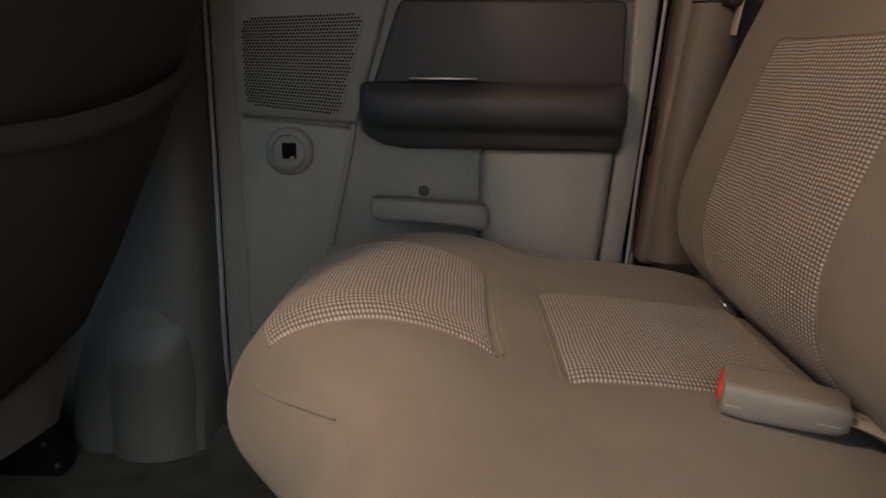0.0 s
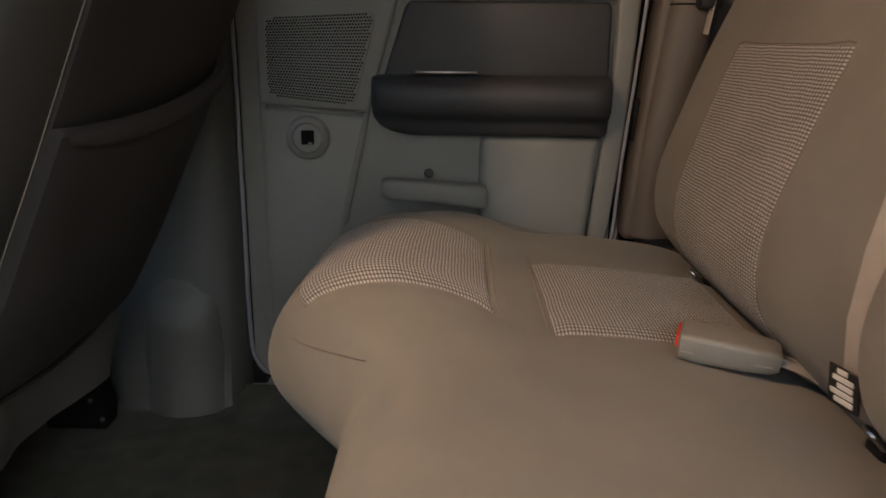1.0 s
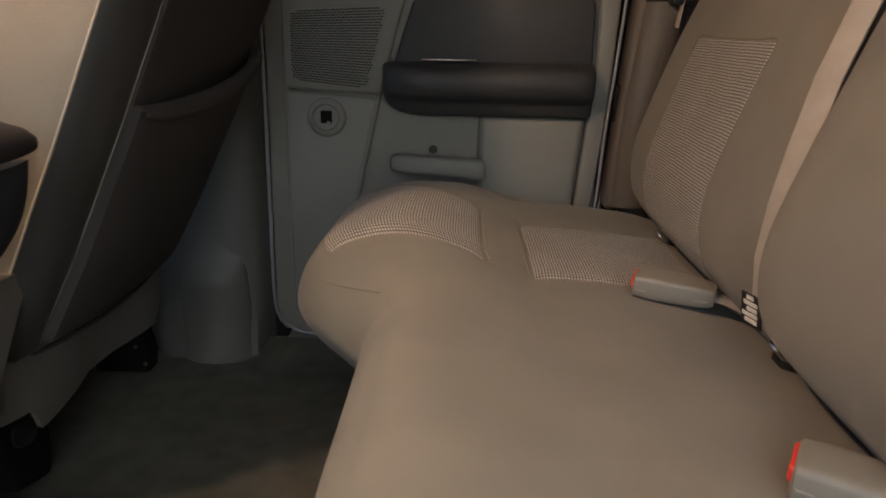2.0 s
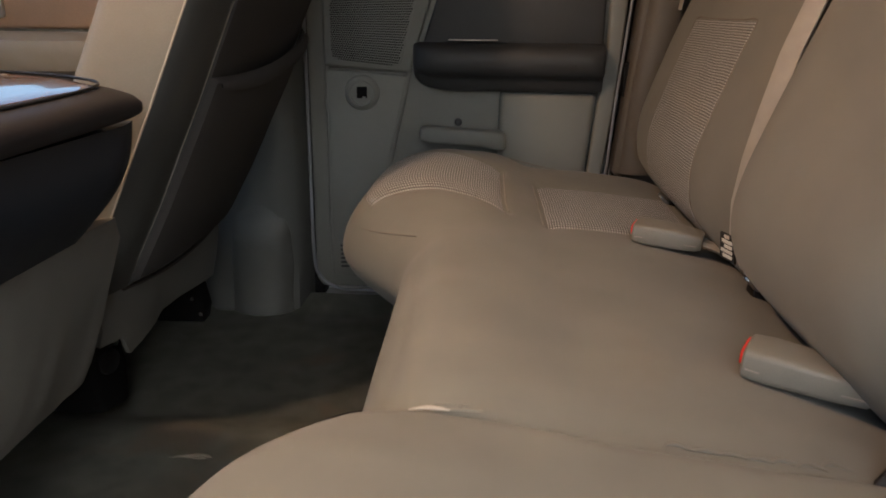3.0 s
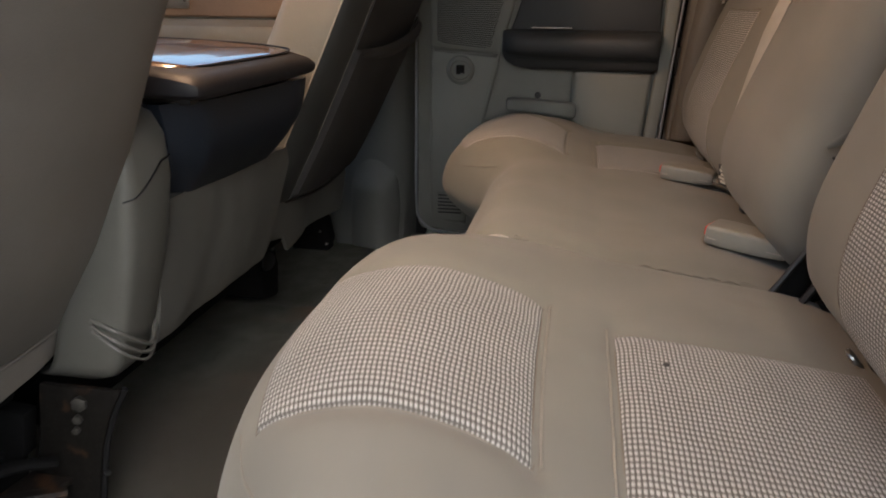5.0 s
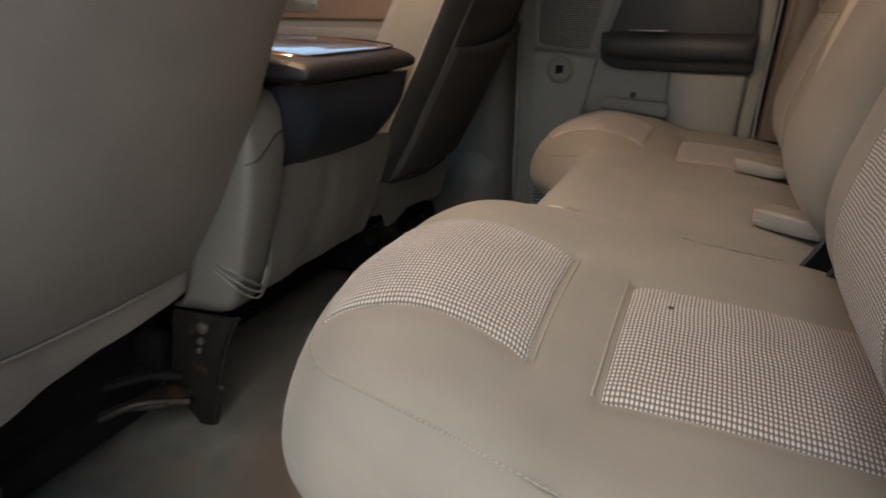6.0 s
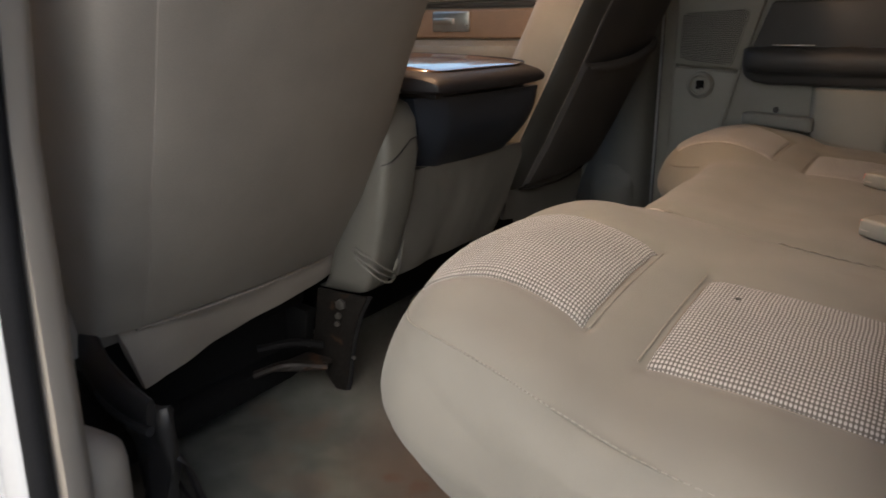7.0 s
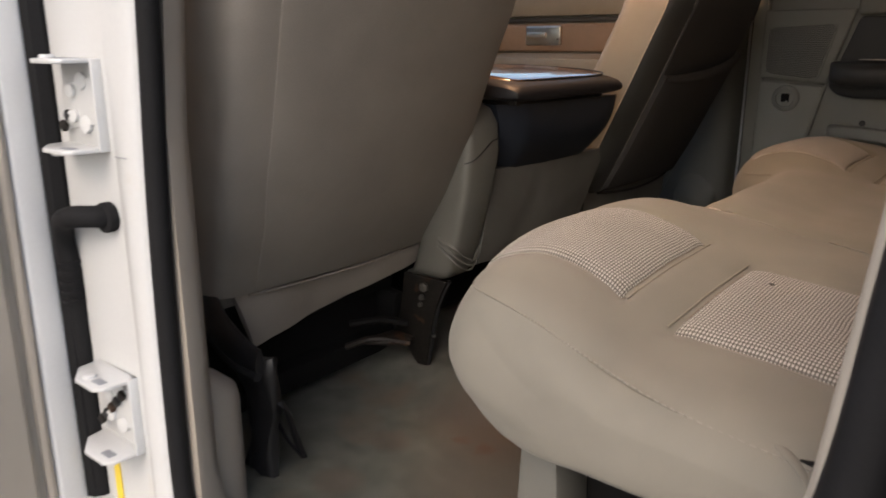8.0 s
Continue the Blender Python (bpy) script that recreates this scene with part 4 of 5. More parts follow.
wb = thing("rear_seat_back", "wide tan cloth bench backrest with a checked panel", "seat backrest", (0.42, 0.3, 0.25))
o = part("outer_pad", seat_back(0.16, 0.775, 0.045, 0.012), M["cloth"], wb)
back_insert(o, 0.16, 0.775, 0.045, 0.012, 0.345, 0.612)
m = part("middle_pad", seat_back(-0.165, 0.198, 0.05, 0.028), M["cloth"], wb, "plain swollen middle pad")
nb = thing("rear_seat_back", "narrow tan cloth bench backrest with a checked panel", "seat backrest", (0.42, -0.5, 0.25))
o = part("outer_pad", seat_back(-0.765, -0.205, 0.05, 0.014), M["cloth"], nb)
back_insert(o, -0.765, -0.205, 0.05, 0.014, -0.61, -0.37)
# torn cloth flap and slit on the middle pad's side, and the crumpled end of the split between the cushions
part("cloth_flap", tube([(0.318, -0.168, 0.4575), (0.328, -0.172, 0.4655), (0.339, -0.174, 0.478)], 0.0045, 8, flat=0.35, up=(0, 1, 0), span=4, taper=lambda v: 0.5 + 0.5 * math.sin(math.pi * v)), M["cloth"], m, "loose cloth flap at the pad's side")
part("slit", tube([(0.325, -0.167, 0.4475), (0.333, -0.17, 0.4445), (0.341, -0.172, 0.4445)], 0.0028, 8, flat=0.5, up=(0, 1, 0), span=4, taper=lambda v: 0.3 + 0.7 * math.sin(math.pi * v)), M["pocket"], m, "dark slit in the side cloth")
fold = random.Random(9)
puckers = []
for k in range(7):
    x = 0.15 + 0.018 * k
    z = on_top(-0.176, 0.79, 0.05)(x, -0.16)[2]
    puckers.append(tube([(x - 0.012, -0.169 + fold.uniform(-0.002, 0.002), z - 0.002), (x, -0.163 + fold.uniform(-0.003, 0.003), z + 0.0005), (x + 0.014, -0.168 + fold.uniform(-0.002, 0.003), z - 0.002)], 0.0026, 7, flat=0.6, span=3, taper=lambda v: 0.35 + 0.65 * math.sin(math.pi * v)))
part("puckered_edge", join(*puckers), M["cloth"], wide, "puckered cloth along the split")
hinge = thing("folding_mechanism", "black steel folding mechanism between the split bench backrests", "mechanism", (0.33, -0.19, 0.25))
# inner plate and backing: black sheets that fill the gap with shade
part("inner_plate", plate([(0.268, 0.276), (0.325, 0.37), (0.36, 0.44), (0.44, 0.44), (0.44, 0.2), (0.3, 0.2)], "y", -0.178, -0.172, 0.002), M["void"], hinge)
part("backing", plate([(0.33, 0.24), (0.36, 0.32), (0.44, 0.5), (0.46, 0.24)], "y", -0.206, -0.178, 0.003), M["void"], hinge)
part("channel_edge", tube([(0.262, -0.182, 0.272), (0.29, -0.183, 0.316), (0.325, -0.183, 0.377)], 0.0035, 8, span=2), M["black"], hinge)
part("arm", tube([(0.292, -0.196, 0.27), (0.31, -0.197, 0.3), (0.335, -0.198, 0.345)], 0.006, 10, flat=0.6, span=2), M["black"], hinge)
part("pivot", tube([(0.335, -0.204, 0.285), (0.335, -0.18, 0.285)], 0.012, 12, span=1), M["black"], hinge)


# ---------------------------------------------------------------- belts and buckles
def buckle(a, b, z, label):
    """A push-button buckle that lies on the cushion, from its red end a to its strap end b."""
    a, b = Vector((*a, z)), Vector((*b, z - 0.006))
    d = (b - a).normalized()
    side = d.cross(Vector((0, 0, 1))).normalized()
    up = side.cross(d)
    L = (b - a).length
    t = thing("seat_buckle", label, "seat belt buckle", a, "buckles on the bench")
    def ring(s, w, h, c=0.0):
        return [a + d * s + side * (w * math.copysign(abs(math.cos(q)) ** 0.32, math.cos(q))) + up * (c + h * math.copysign(abs(math.sin(q)) ** 0.32, math.sin(q))) for q in [2 * math.pi * (k + 0.5) / 20 for k in range(20)]]
    part("housing", loft([ring(0, 0.021, 0.0105), ring(0.002, 0.0235, 0.0125), ring(0.02, 0.0245, 0.0135), ring(L * 0.7, 0.0225, 0.0125), ring(L - 0.006, 0.020, 0.011), ring(L, 0.017, 0.008)]), M["buckle"], t)
    part("seam", loft([ring(0.004, 0.0247, 0.0012, -0.003), ring(L - 0.006, 0.0212, 0.001, -0.003)]), M["trim"], t)
    part("button", loft([ring(-0.0026, 0.015, 0.005, 0.0032), ring(-0.002, 0.0178, 0.0062, 0.0032), ring(0.0, 0.019, 0.0064, 0.0034), ring(0.004, 0.0195, 0.0064, 0.0034)]), M["red"], t, "red release button")
    end = a + d * (L + 0.055) - up * 0.022
    part("strap", tube([a + d * (L - 0.01), a + d * (L + 0.02) - up * 0.006, end], 0.014, 10, flat=0.22, up=up), M["belt"], t, "stiff webbing stem")
    part("sleeve", tube([a + d * (L + 0.0), a + d * (L + 0.03) - up * 0.012], 0.007, 8, flat=0.6, up=up), M["buckle"], t)
    return t


buckle((0.218, 0.34), (0.298, 0.309), 0.327, "taupe seat belt buckle lying on the checked fabric panel")
buckle((0.240, -0.034), (0.326, -0.082), 0.326, "taupe seat belt buckle lying on the plain middle cushion")

# middle shoulder belt, flat on the backrest
sb = thing("seat_belt", "flat taupe shoulder belt hanging down the bench backrest", "seat belt", (0.36, 0.195, 0.3))
strap = bmesh.new()
prev = None
for z in (0.325, 0.36, 0.40, 0.45, 0.5, 0.56, 0.62, 0.7, 0.78):
    # it turns on its way up, from flat on the pad to lying over the pad's edge
    k = step(0.34, 0.5, z)
    ang = radians(15)
    c0 = Vector((back_x(z) - 0.004 - 0.02 * step(0.4, 0.62, z), 0.184 + 0.008 * k, z))
    a, n = Vector((math.sin(ang), -math.cos(ang), 0)), Vector((-math.cos(ang), -math.sin(ang), 0))
    row = [strap.verts.new(c0 + a * 0.0235 * e + n * d) for e, d in ((-0.4, 0), (-0.1, 0.0013), (0.6, 0.0013), (1, 0), (1, -0.0016), (-0.4, -0.0016))]
    if prev:
        for q in range(6):
            strap.faces.new((prev[q], prev[(q + 1) % 6], row[(q + 1) % 6], row[q]))
    prev = row
bs = part("webbing", strap, M["belt"], sb)
TL = Matrix.Translation((0.2875, 0.1835, 0.353)) @ Matrix.Rotation(radians(15), 4, "Z") @ Matrix.Rotation(radians(-6), 4, "Y")
def on_belt(y0, y1, z0, z1, d):
    b = box(-d, 0.001, y0, y1, z0, z1, 0.0003, 1)
    bmesh.ops.transform(b, matrix=TL, verts=b.verts)
    return b
lab = part("label", on_belt(-0.0145, 0.0145, -0.016, 0.014, 0.001), M["black"], bs, "small black and white warning label")
for k, (w, y) in enumerate(((0.018, -0.001), (0.022, 0.001), (0.015, -0.002), (0.02, 0.0), (0.01, 0.001))):
    part("mark", on_belt(y - w / 2, y + w / 2, -0.013 + 0.0055 * k, -0.009 + 0.0055 * k, 0.0018), M["paper"], lab)
lt = thing("latch_anchor", "small bright steel child seat anchor in the bench crease", "anchor", (0.33, 0.18, 0.29), "anchors in the crease")
part("wire", tube([(0.328, 0.2, 0.3), (0.318, 0.199, 0.312), (0.314, 0.192, 0.316), (0.315, 0.186, 0.314), (0.326, 0.183, 0.302)], 0.0028, 8), M["bright"], lt)
part("base", box(0.32, 0.338, 0.18, 0.204, 0.28, 0.304, 0.003), M["black"], lt)
copy_thing(lt, pose(0.327, 0.6, 0.284))
copy_thing(lt, pose(0.33, -0.342, 0.278))


# ---------------------------------------------------------------- front seats
def front_seat(s, shift, label, pocket):
    """A bucket seat seen from behind: s = +1 far, -1 near."""
    t = thing("front_seat", label, "car seat", (-0.7 + shift, s * 0.48, 0.0), "front seats")
    X0 = -0.52 + shift

    def spot(h, y, d=0.0):
        """On the rear face, h up the leaning backrest, y from the middle towards the door, d towards the front."""
        lean = [(0.0, 0.0), (0.12, 0.058), (0.26, 0.118), (0.45, 0.195), (0.72, 0.25)] if pocket else [(0.0, 0.0), (0.12, 0.068), (0.26, 0.128), (0.45, 0.2), (0.72, 0.3)]
        return Vector((X0 + lerp(lean, h) - d, s * (0.475 + y), (0.25 if pocket else 0.23) + h * 0.905))

    def halfwidth(h):
        inner = lerp([(0, 0.254), (0.1, 0.256), (0.2, 0.258), (0.45, 0.26), (0.6, 0.235), (0.72, 0.19)] if pocket else [(0, 0.268), (0.06, 0.258), (0.2, 0.231), (0.34, 0.219), (0.45, 0.221), (0.72, 0.18)], h)
        outer = lerp([(0, 0.235 if pocket else 0.225), (0.08, 0.236 if pocket else 0.24), (0.2, 0.23 if pocket else 0.265), (0.45, 0.235 if pocket else 0.3), (0.72, 0.2)], h)
        return inner, outer

    rings = []
    for k in range(19):
        h = 0.72 * k / 18
        a, b = halfwidth(h)
        r = 0.05 * (1 - step(0.05, 0.0, h) * 0.5)
        if h > 0.6:
            a, b = a - 0.07 * step(0.6, 0.72, h), b - 0.07 * step(0.6, 0.72, h)
        dep = lerp([(0, 0.13), (0.1, 0.16), (0.5, 0.15), (0.72, 0.08)], h)
        ring = []
        for q in range(72):
            ang = 2 * math.pi * q / 72
            cy, cd = math.cos(ang), math.sin(ang)
            y = math.copysign(abs(cy) ** (0.35 if pocket else 0.2), cy) * (b if cy > 0 else a)
            d = dep / 2 - math.copysign(abs(cd) ** (0.42 if pocket else 0.28), cd) * dep / 2
            ring.append(spot(h, y, d - 0.012 * (1 - (y / 0.27) ** 2)))
        rings.append(ring)
    if pocket:
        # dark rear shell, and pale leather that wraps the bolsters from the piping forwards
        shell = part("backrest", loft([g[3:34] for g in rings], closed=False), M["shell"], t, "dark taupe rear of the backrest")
        part("side_cover", loft([g[33:] + g[:4] for g in rings], closed=False), M["leather"], t, "pale beige leather bolster cover")
        part("piping", tube([g[33] + Vector((0.0006, -s * 0.0008, 0)) for g in rings], 0.0013, 6, span=3), M["thread"], t, "pale stitched piping")
    else:
        shell = part("backrest", loft(rings), M["seatback"], t)

    # rear panel: sewn cloth or vinyl, stopping short of the side bolsters
    def rp(h, v):
        a, b = halfwidth(h)
        y = -(a - (0.062 if pocket else 0.014)) + (a + b - (0.112 if pocket else 0.066)) * v
        e = 0.02 * (abs(2 * v - 1) ** 6)
        return spot(h, y, -0.0135 + 0.012 * (y / 0.26) ** 2 + e * 0.25)

    def orient(f):
        return f if s < 0 else (lambda u, v: f(u, 1 - v))

    us = [0.0, 0.004] + [0.02 + 0.66 * k / 20 for k in range(21)]
    vs = [0.0, 0.01] + [0.03 + 0.94 * k / 16 for k in range(17)] + [0.99, 1.0]
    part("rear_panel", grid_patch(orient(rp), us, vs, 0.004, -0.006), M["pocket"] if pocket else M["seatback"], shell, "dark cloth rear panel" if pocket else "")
    seam = [rp(0.0 + 0.66 * k / 10, 0.0 if pocket else 0.985) for k in range(11)]
    part("seam", tube(seam, 0.0009, 6, up=(1, 0, 0), span=3), M["stitch"] if pocket else M["vinyl"], shell, "thin tan seam" if pocket else "")
    hem = [rp(0.0, k / 10) + Vector((-0.003, 0, -0.003 - (0.012 if pocket else 0.003) * math.sin(math.pi * k / 10))) for k in range(11)]
    part("hem", tube(hem, 0.003, 8, up=(1, 0, 0), span=3), M["vinyl"] if not pocket else M["pocket"], shell, "rolled lower hem")
    if pocket:
        # map pocket, gathered along a sagging elastic edge
        def pk(u, v):
            top = 0.298 + 0.055 * max(0.0, v) ** 2.2
            p = rp(0.01 + (top - 0.01) * u, v)
            puff = 0.016 * max(0.0, math.sin(math.pi * min(1, max(0, v)))) ** 0.6 * (0.35 + 0.65 * u)
            return p + Vector((0.008 + puff, 0, -0.003))
        us = [0.0, 0.02] + [0.05 + 0.9 * k / 14 for k in range(15)] + [0.985, 1.0]
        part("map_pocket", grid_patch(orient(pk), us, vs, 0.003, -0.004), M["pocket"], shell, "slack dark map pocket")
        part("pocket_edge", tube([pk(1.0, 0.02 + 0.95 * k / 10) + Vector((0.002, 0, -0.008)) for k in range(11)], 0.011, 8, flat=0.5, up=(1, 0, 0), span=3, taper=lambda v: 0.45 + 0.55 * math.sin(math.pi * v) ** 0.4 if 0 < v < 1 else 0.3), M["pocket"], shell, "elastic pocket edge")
    # hanging apron below the backrest
    # the far one is slit near the console and hangs lower past the slit; the near one slopes up towards the console
    low = [(0, 0.188), (0.12, 0.182), (0.135, 0.152), (0.2, 0.15), (0.45, 0.158), (1.0, 0.146)] if pocket else [(0, 0.196), (0.1, 0.188), (0.5, 0.164), (1.0, 0.137)]
    ap = []
    for k in range(49):
        v = k / 48
        y = (-0.25 if pocket else -0.238) + (0.44 if pocket else 0.436) * v
        zb = lerp(low, v)
        wav = 0.006 * math.sin(9 * v) + 0.004 * noise.noise((v * 7, s, 0))
        top = Vector((X0 - 0.006, s * (0.475 + y), 0.255 if pocket else 0.236))
        bot = Vector((X0 - 0.012 + wav, s * (0.475 + y + (0.035 * (v - 0.85) / 0.15 * -1 if v > 0.85 else 0)), zb))
        ap.append([top, top.lerp(bot, 0.35) + Vector((0.004 + wav * 0.5, 0, 0)), top.lerp(bot, 0.7) + Vector((0.004, 0, 0)), bot, bot + Vector((-0.006, 0, 0.002)), top.lerp(bot, 0.5) + Vector((-0.008, 0, 0)), top + Vector((-0.008, 0, 0))])
    part("apron", loft(ap), M["skirt"] if pocket else M["vinyl"], t, "slack vinyl apron under the backrest")
    # seat base and rails
    part("cushion", loft([[(X0 - 0.54 + a, s * (0.475 + y), z) for a, z in ((0.0, 0.2), (-0.02, 0.26), (0.05, 0.3), (0.3, 0.28), (0.5, 0.27), (0.5, 0.2))] for y in (-0.24, -0.2, 0, 0.2, 0.25)]), M["vinyl"], t)
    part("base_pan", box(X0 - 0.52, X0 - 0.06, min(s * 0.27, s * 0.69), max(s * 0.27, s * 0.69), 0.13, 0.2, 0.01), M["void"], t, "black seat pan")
    # black box added under the near seat to keep that space in shade
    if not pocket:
        part("under_seat_shade", box(X0 - 0.5, X0 - 0.075, min(s * 0.3, s * 0.66), max(s * 0.3, s * 0.66), -0.004, 0.135, 0.01), M["void"], t, "added black box for the shade under the seat")
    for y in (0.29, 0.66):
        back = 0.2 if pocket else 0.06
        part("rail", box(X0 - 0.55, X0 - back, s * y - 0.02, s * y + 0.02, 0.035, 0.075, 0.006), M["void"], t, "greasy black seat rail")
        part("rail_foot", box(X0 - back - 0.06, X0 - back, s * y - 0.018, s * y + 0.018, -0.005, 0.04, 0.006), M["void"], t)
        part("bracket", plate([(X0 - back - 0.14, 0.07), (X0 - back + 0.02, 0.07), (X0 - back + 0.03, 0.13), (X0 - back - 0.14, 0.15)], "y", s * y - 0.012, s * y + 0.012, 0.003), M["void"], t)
    return t


foot = thing("seat_rail_foot", "greasy black steel seat rail foot with dull bolts", "rail foot", (-0.54, 0.76, 0.0))
part("foot_plate", plate([(-0.62, 0.0), (-0.525, 0.0), (-0.52, 0.03), (-0.53, 0.085), (-0.62, 0.1)], "y", 0.745, 0.785, 0.004), M["void"], foot)
for x, z in ((-0.545, 0.05), (-0.53, 0.018)):
    part("bolt", disc((x, 0.746, z), (0.2, -1, 0.1), 0.0038, 0.004, 6, 0.001), M["bolt"], foot, "dull bolt head")
front_seat(-1, 0.0, "taupe vinyl front bucket seat seen from behind", False)
front_seat(1, 0.075, "beige leather front bucket seat with dark map pocket", True)


# ---------------------------------------------------------------- folded centre seat used as a console
con = thing("centre_console", "folded centre seat with navy vinyl panel and brown lid", "console", (-0.55, 0.0, 0.0))
# lid, crowned, with a padded rim overhanging at the rear
lid_rings = []
for x, z0, z1, k in ((-0.340, 0.496, 0.503, 0.93), (-0.343, 0.491, 0.510, 0.97), (-0.352, 0.488, 0.517, 0.99), (-0.372, 0.487, 0.523, 1.0), (-0.41, 0.487, 0.529, 1), (-0.5, 0.487, 0.536, 1), (-0.65, 0.487, 0.539, 1), (-0.8, 0.487, 0.539, 1), (-0.84, 0.49, 0.532, 0.98), (-0.85, 0.5, 0.52, 0.93)):
    ring = []
    for q in range(28):
        a = 2 * math.pi * q / 28
        cy, cz = math.cos(a), math.sin(a)
        y = math.copysign(abs(cy) ** 0.3, cy) * 0.196 * k - 0.038
        z = (z0 + z1) / 2 + math.copysign(abs(cz) ** 0.5, cz) * (z1 - z0) / 2
        ring.append((x + 0.008, y, z))
    lid_rings.append(ring)
lidp = part("lid", loft(lid_rings), M["rim"], con, "padded black vinyl lid rim")


def lid_top(u, v):
    """The glossy top of the lid, running to its rolled rim with rounded corners."""
    x = -0.83 + 0.466 * u
    half = 0.174 - 0.03 * max(0.0, (u - 0.86) / 0.14) ** 3
    z = lerp([(-0.83, 0.535), (-0.8, 0.539), (-0.65, 0.539), (-0.5, 0.536), (-0.41, 0.529), (-0.372, 0.523), (-0.352, 0.517)], x)
    w = 2 * v - 1
    return (x + 0.008, -0.042 + half * w, z + 0.001 - 0.002 * w ** 4)


part("lid_panel", grid_patch(lid_top, [0, 0.01, 0.03] + [k / 20 for k in range(1, 19)] + [0.92, 0.94, 0.96, 0.98, 0.99, 1], [0, 0.02, 0.05] + [k / 16 for k in range(1, 16)] + [0.95, 0.98, 1], 0.0015, -0.004), M["lid"], lidp, "glossy worn brown lid top, warm reflection in its colour")
rim_seam = [(-0.8, 0.148, 0.5365), (-0.6, 0.149, 0.5375), (-0.45, 0.148, 0.5325), (-0.385, 0.14, 0.5275), (-0.362, 0.115, 0.5245), (-0.357, 0.05, 0.5225), (-0.356, -0.06, 0.5225), (-0.357, -0.14, 0.5225), (-0.364, -0.19, 0.5225)]
part("rim_seam", tube(rim_seam, 0.0016, 6, span=5), M["black"], lidp, "sunk black seam")
part("crack", box(-0.5, -0.372, -0.175, 0.14, 0.478, 0.492, 0.002), M["black"], lidp, "dark gap under the lid")


def navy_face(u, v):
    """Rear panel below the lid: u down, v across."""
    z = 0.481 - 0.13 * u
    y = -0.196 + 0.058 * u + (0.374 - 0.082 * u) * v
    x = -0.36 - 0.06 * u + 0.018 * math.sin(math.pi * u) + 0.02 * (v - 0.5)
    return Vector((x - 0.03 * step(0.12, 0.0, v) - 0.01 * step(0.9, 1.0, v), y, z + 0.008 * u * v))


rings = []
for i in range(13):
    u = i / 12
    row = [navy_face(u, k / 20) for k in range(21)]
    rings.append(row + [p + Vector((-0.1, 0, 0)) for p in row[::-1]])
nv = part("rear_panel", loft(rings), M["navy"], con, "smooth navy vinyl rear panel")
# grey lower skirt
sk = []
for k in range(49):
    v = k / 48
    col_pts = []
    for j in range(9):
        u = j / 8
        y = -0.205 + (0.44 - 0.1 * u) * v
        # hanging folds, deeper towards the loose lower edge
        fold = (0.001 + 0.002 * u) * noise.noise((v * 5 + 0.8 * u, u * 0.9, 5)) + 0.002 * u * math.sin(11 * v + u) + 0.0015 * noise.noise((v * 13, u * 4, 2))
        col_pts.append(Vector((lerp([(0, -0.425 + 0.01 * v), (0.45, -0.418), (0.85, -0.424), (1, -0.432)], u) + fold, y + 0.018 * (1 - u) ** 1.5, 0.36 - 0.172 * u + 0.006 * u * noise.noise((v * 4, 9, 0)))))
    sk.append(col_pts + [Vector((-0.45, y, 0.186)), Vector((-0.46, y, 0.36))])
part("skirt", loft(sk), M["skirt"], con, "slack grey vinyl lower skirt")
# no real part: a black filler for the shaded gap below the skirt
part("underside", box(-0.84, -0.6, -0.18, 0.34, 0.03, 0.175, 0.01), M["void"], con, "added black box for the shade under the console")
part("core", box(-0.86, -0.46, -0.19, 0.19, 0.17, 0.47, 0.015), M["vinyl"], con)
# side column between the driver's seat and the panel
col = []
for z, x, ya, yb in ((0.168, -0.462, -0.27, -0.222), (0.175, -0.445, -0.277, -0.212), (0.19, -0.435, -0.28, -0.205), (0.24, -0.42, -0.28, -0.2), (0.33, -0.402, -0.278, -0.188), (0.40, -0.396, -0.275, -0.178), (0.45, -0.398, -0.272, -0.182), (0.475, -0.405, -0.27, -0.195), (0.486, -0.42, -0.262, -0.21)):
    cy, hw = (ya + yb) / 2, (yb - ya) / 2
    ring = []
    for q in range(24):
        a = 2 * math.pi * q / 24
        c1, s1 = math.cos(a), math.sin(a)
        ring.append((x - 0.045 + math.copysign(abs(s1) ** 0.38, s1) * 0.045, cy + math.copysign(abs(c1) ** 0.3, c1) * hw, z))
    col.append(ring)
column = part("side_column", loft(col), M["column"], con, "grey-beige upholstered side column")
def on_column(v, z):
    """On the column's rounded rear face: v from -1 at the driver's side to 1 at the panel."""
    x, ya, yb = lerp([(0.33, -0.402), (0.40, -0.396), (0.45, -0.398)], z), lerp([(0.33, -0.278), (0.40, -0.275), (0.45, -0.272)], z), lerp([(0.33, -0.188), (0.40, -0.178), (0.45, -0.182)], z)
    c1 = abs(v) ** (1 / 0.3)
    return (x - 0.045 + (1 - c1 * c1) ** 0.19 * 0.045 + 0.0014, (ya + yb) / 2 + v * (yb - ya) / 2, z)


part("column_seam", tube([on_column(-0.97 + 1.96 * k / 12, lerp([(0, 0.386), (4, 0.402), (8, 0.42), (12, 0.424)], k)) for k in range(13)], 0.0011, 6, span=3), M["black"], column)
cord = thing("elastic_cord", "loose grey elastic cords looped round the console foot", "cord", (-0.42, -0.26, 0.19))
for k in range(3):
    sag = (0.0, 0.011, 0.02)[k]
    part("loop", tube([(-0.46, -0.283, 0.25 - 0.7 * sag), (-0.428, -0.281, 0.236 - 1.2 * sag), (-0.418, -0.255, 0.214 - 1.1 * sag), (-0.419, -0.232, 0.205 - 0.6 * sag), (-0.43, -0.203, 0.219 - 0.3 * sag)], 0.0034 - 0.0006 * k, 6, flat=0.8), M["column"], cord)
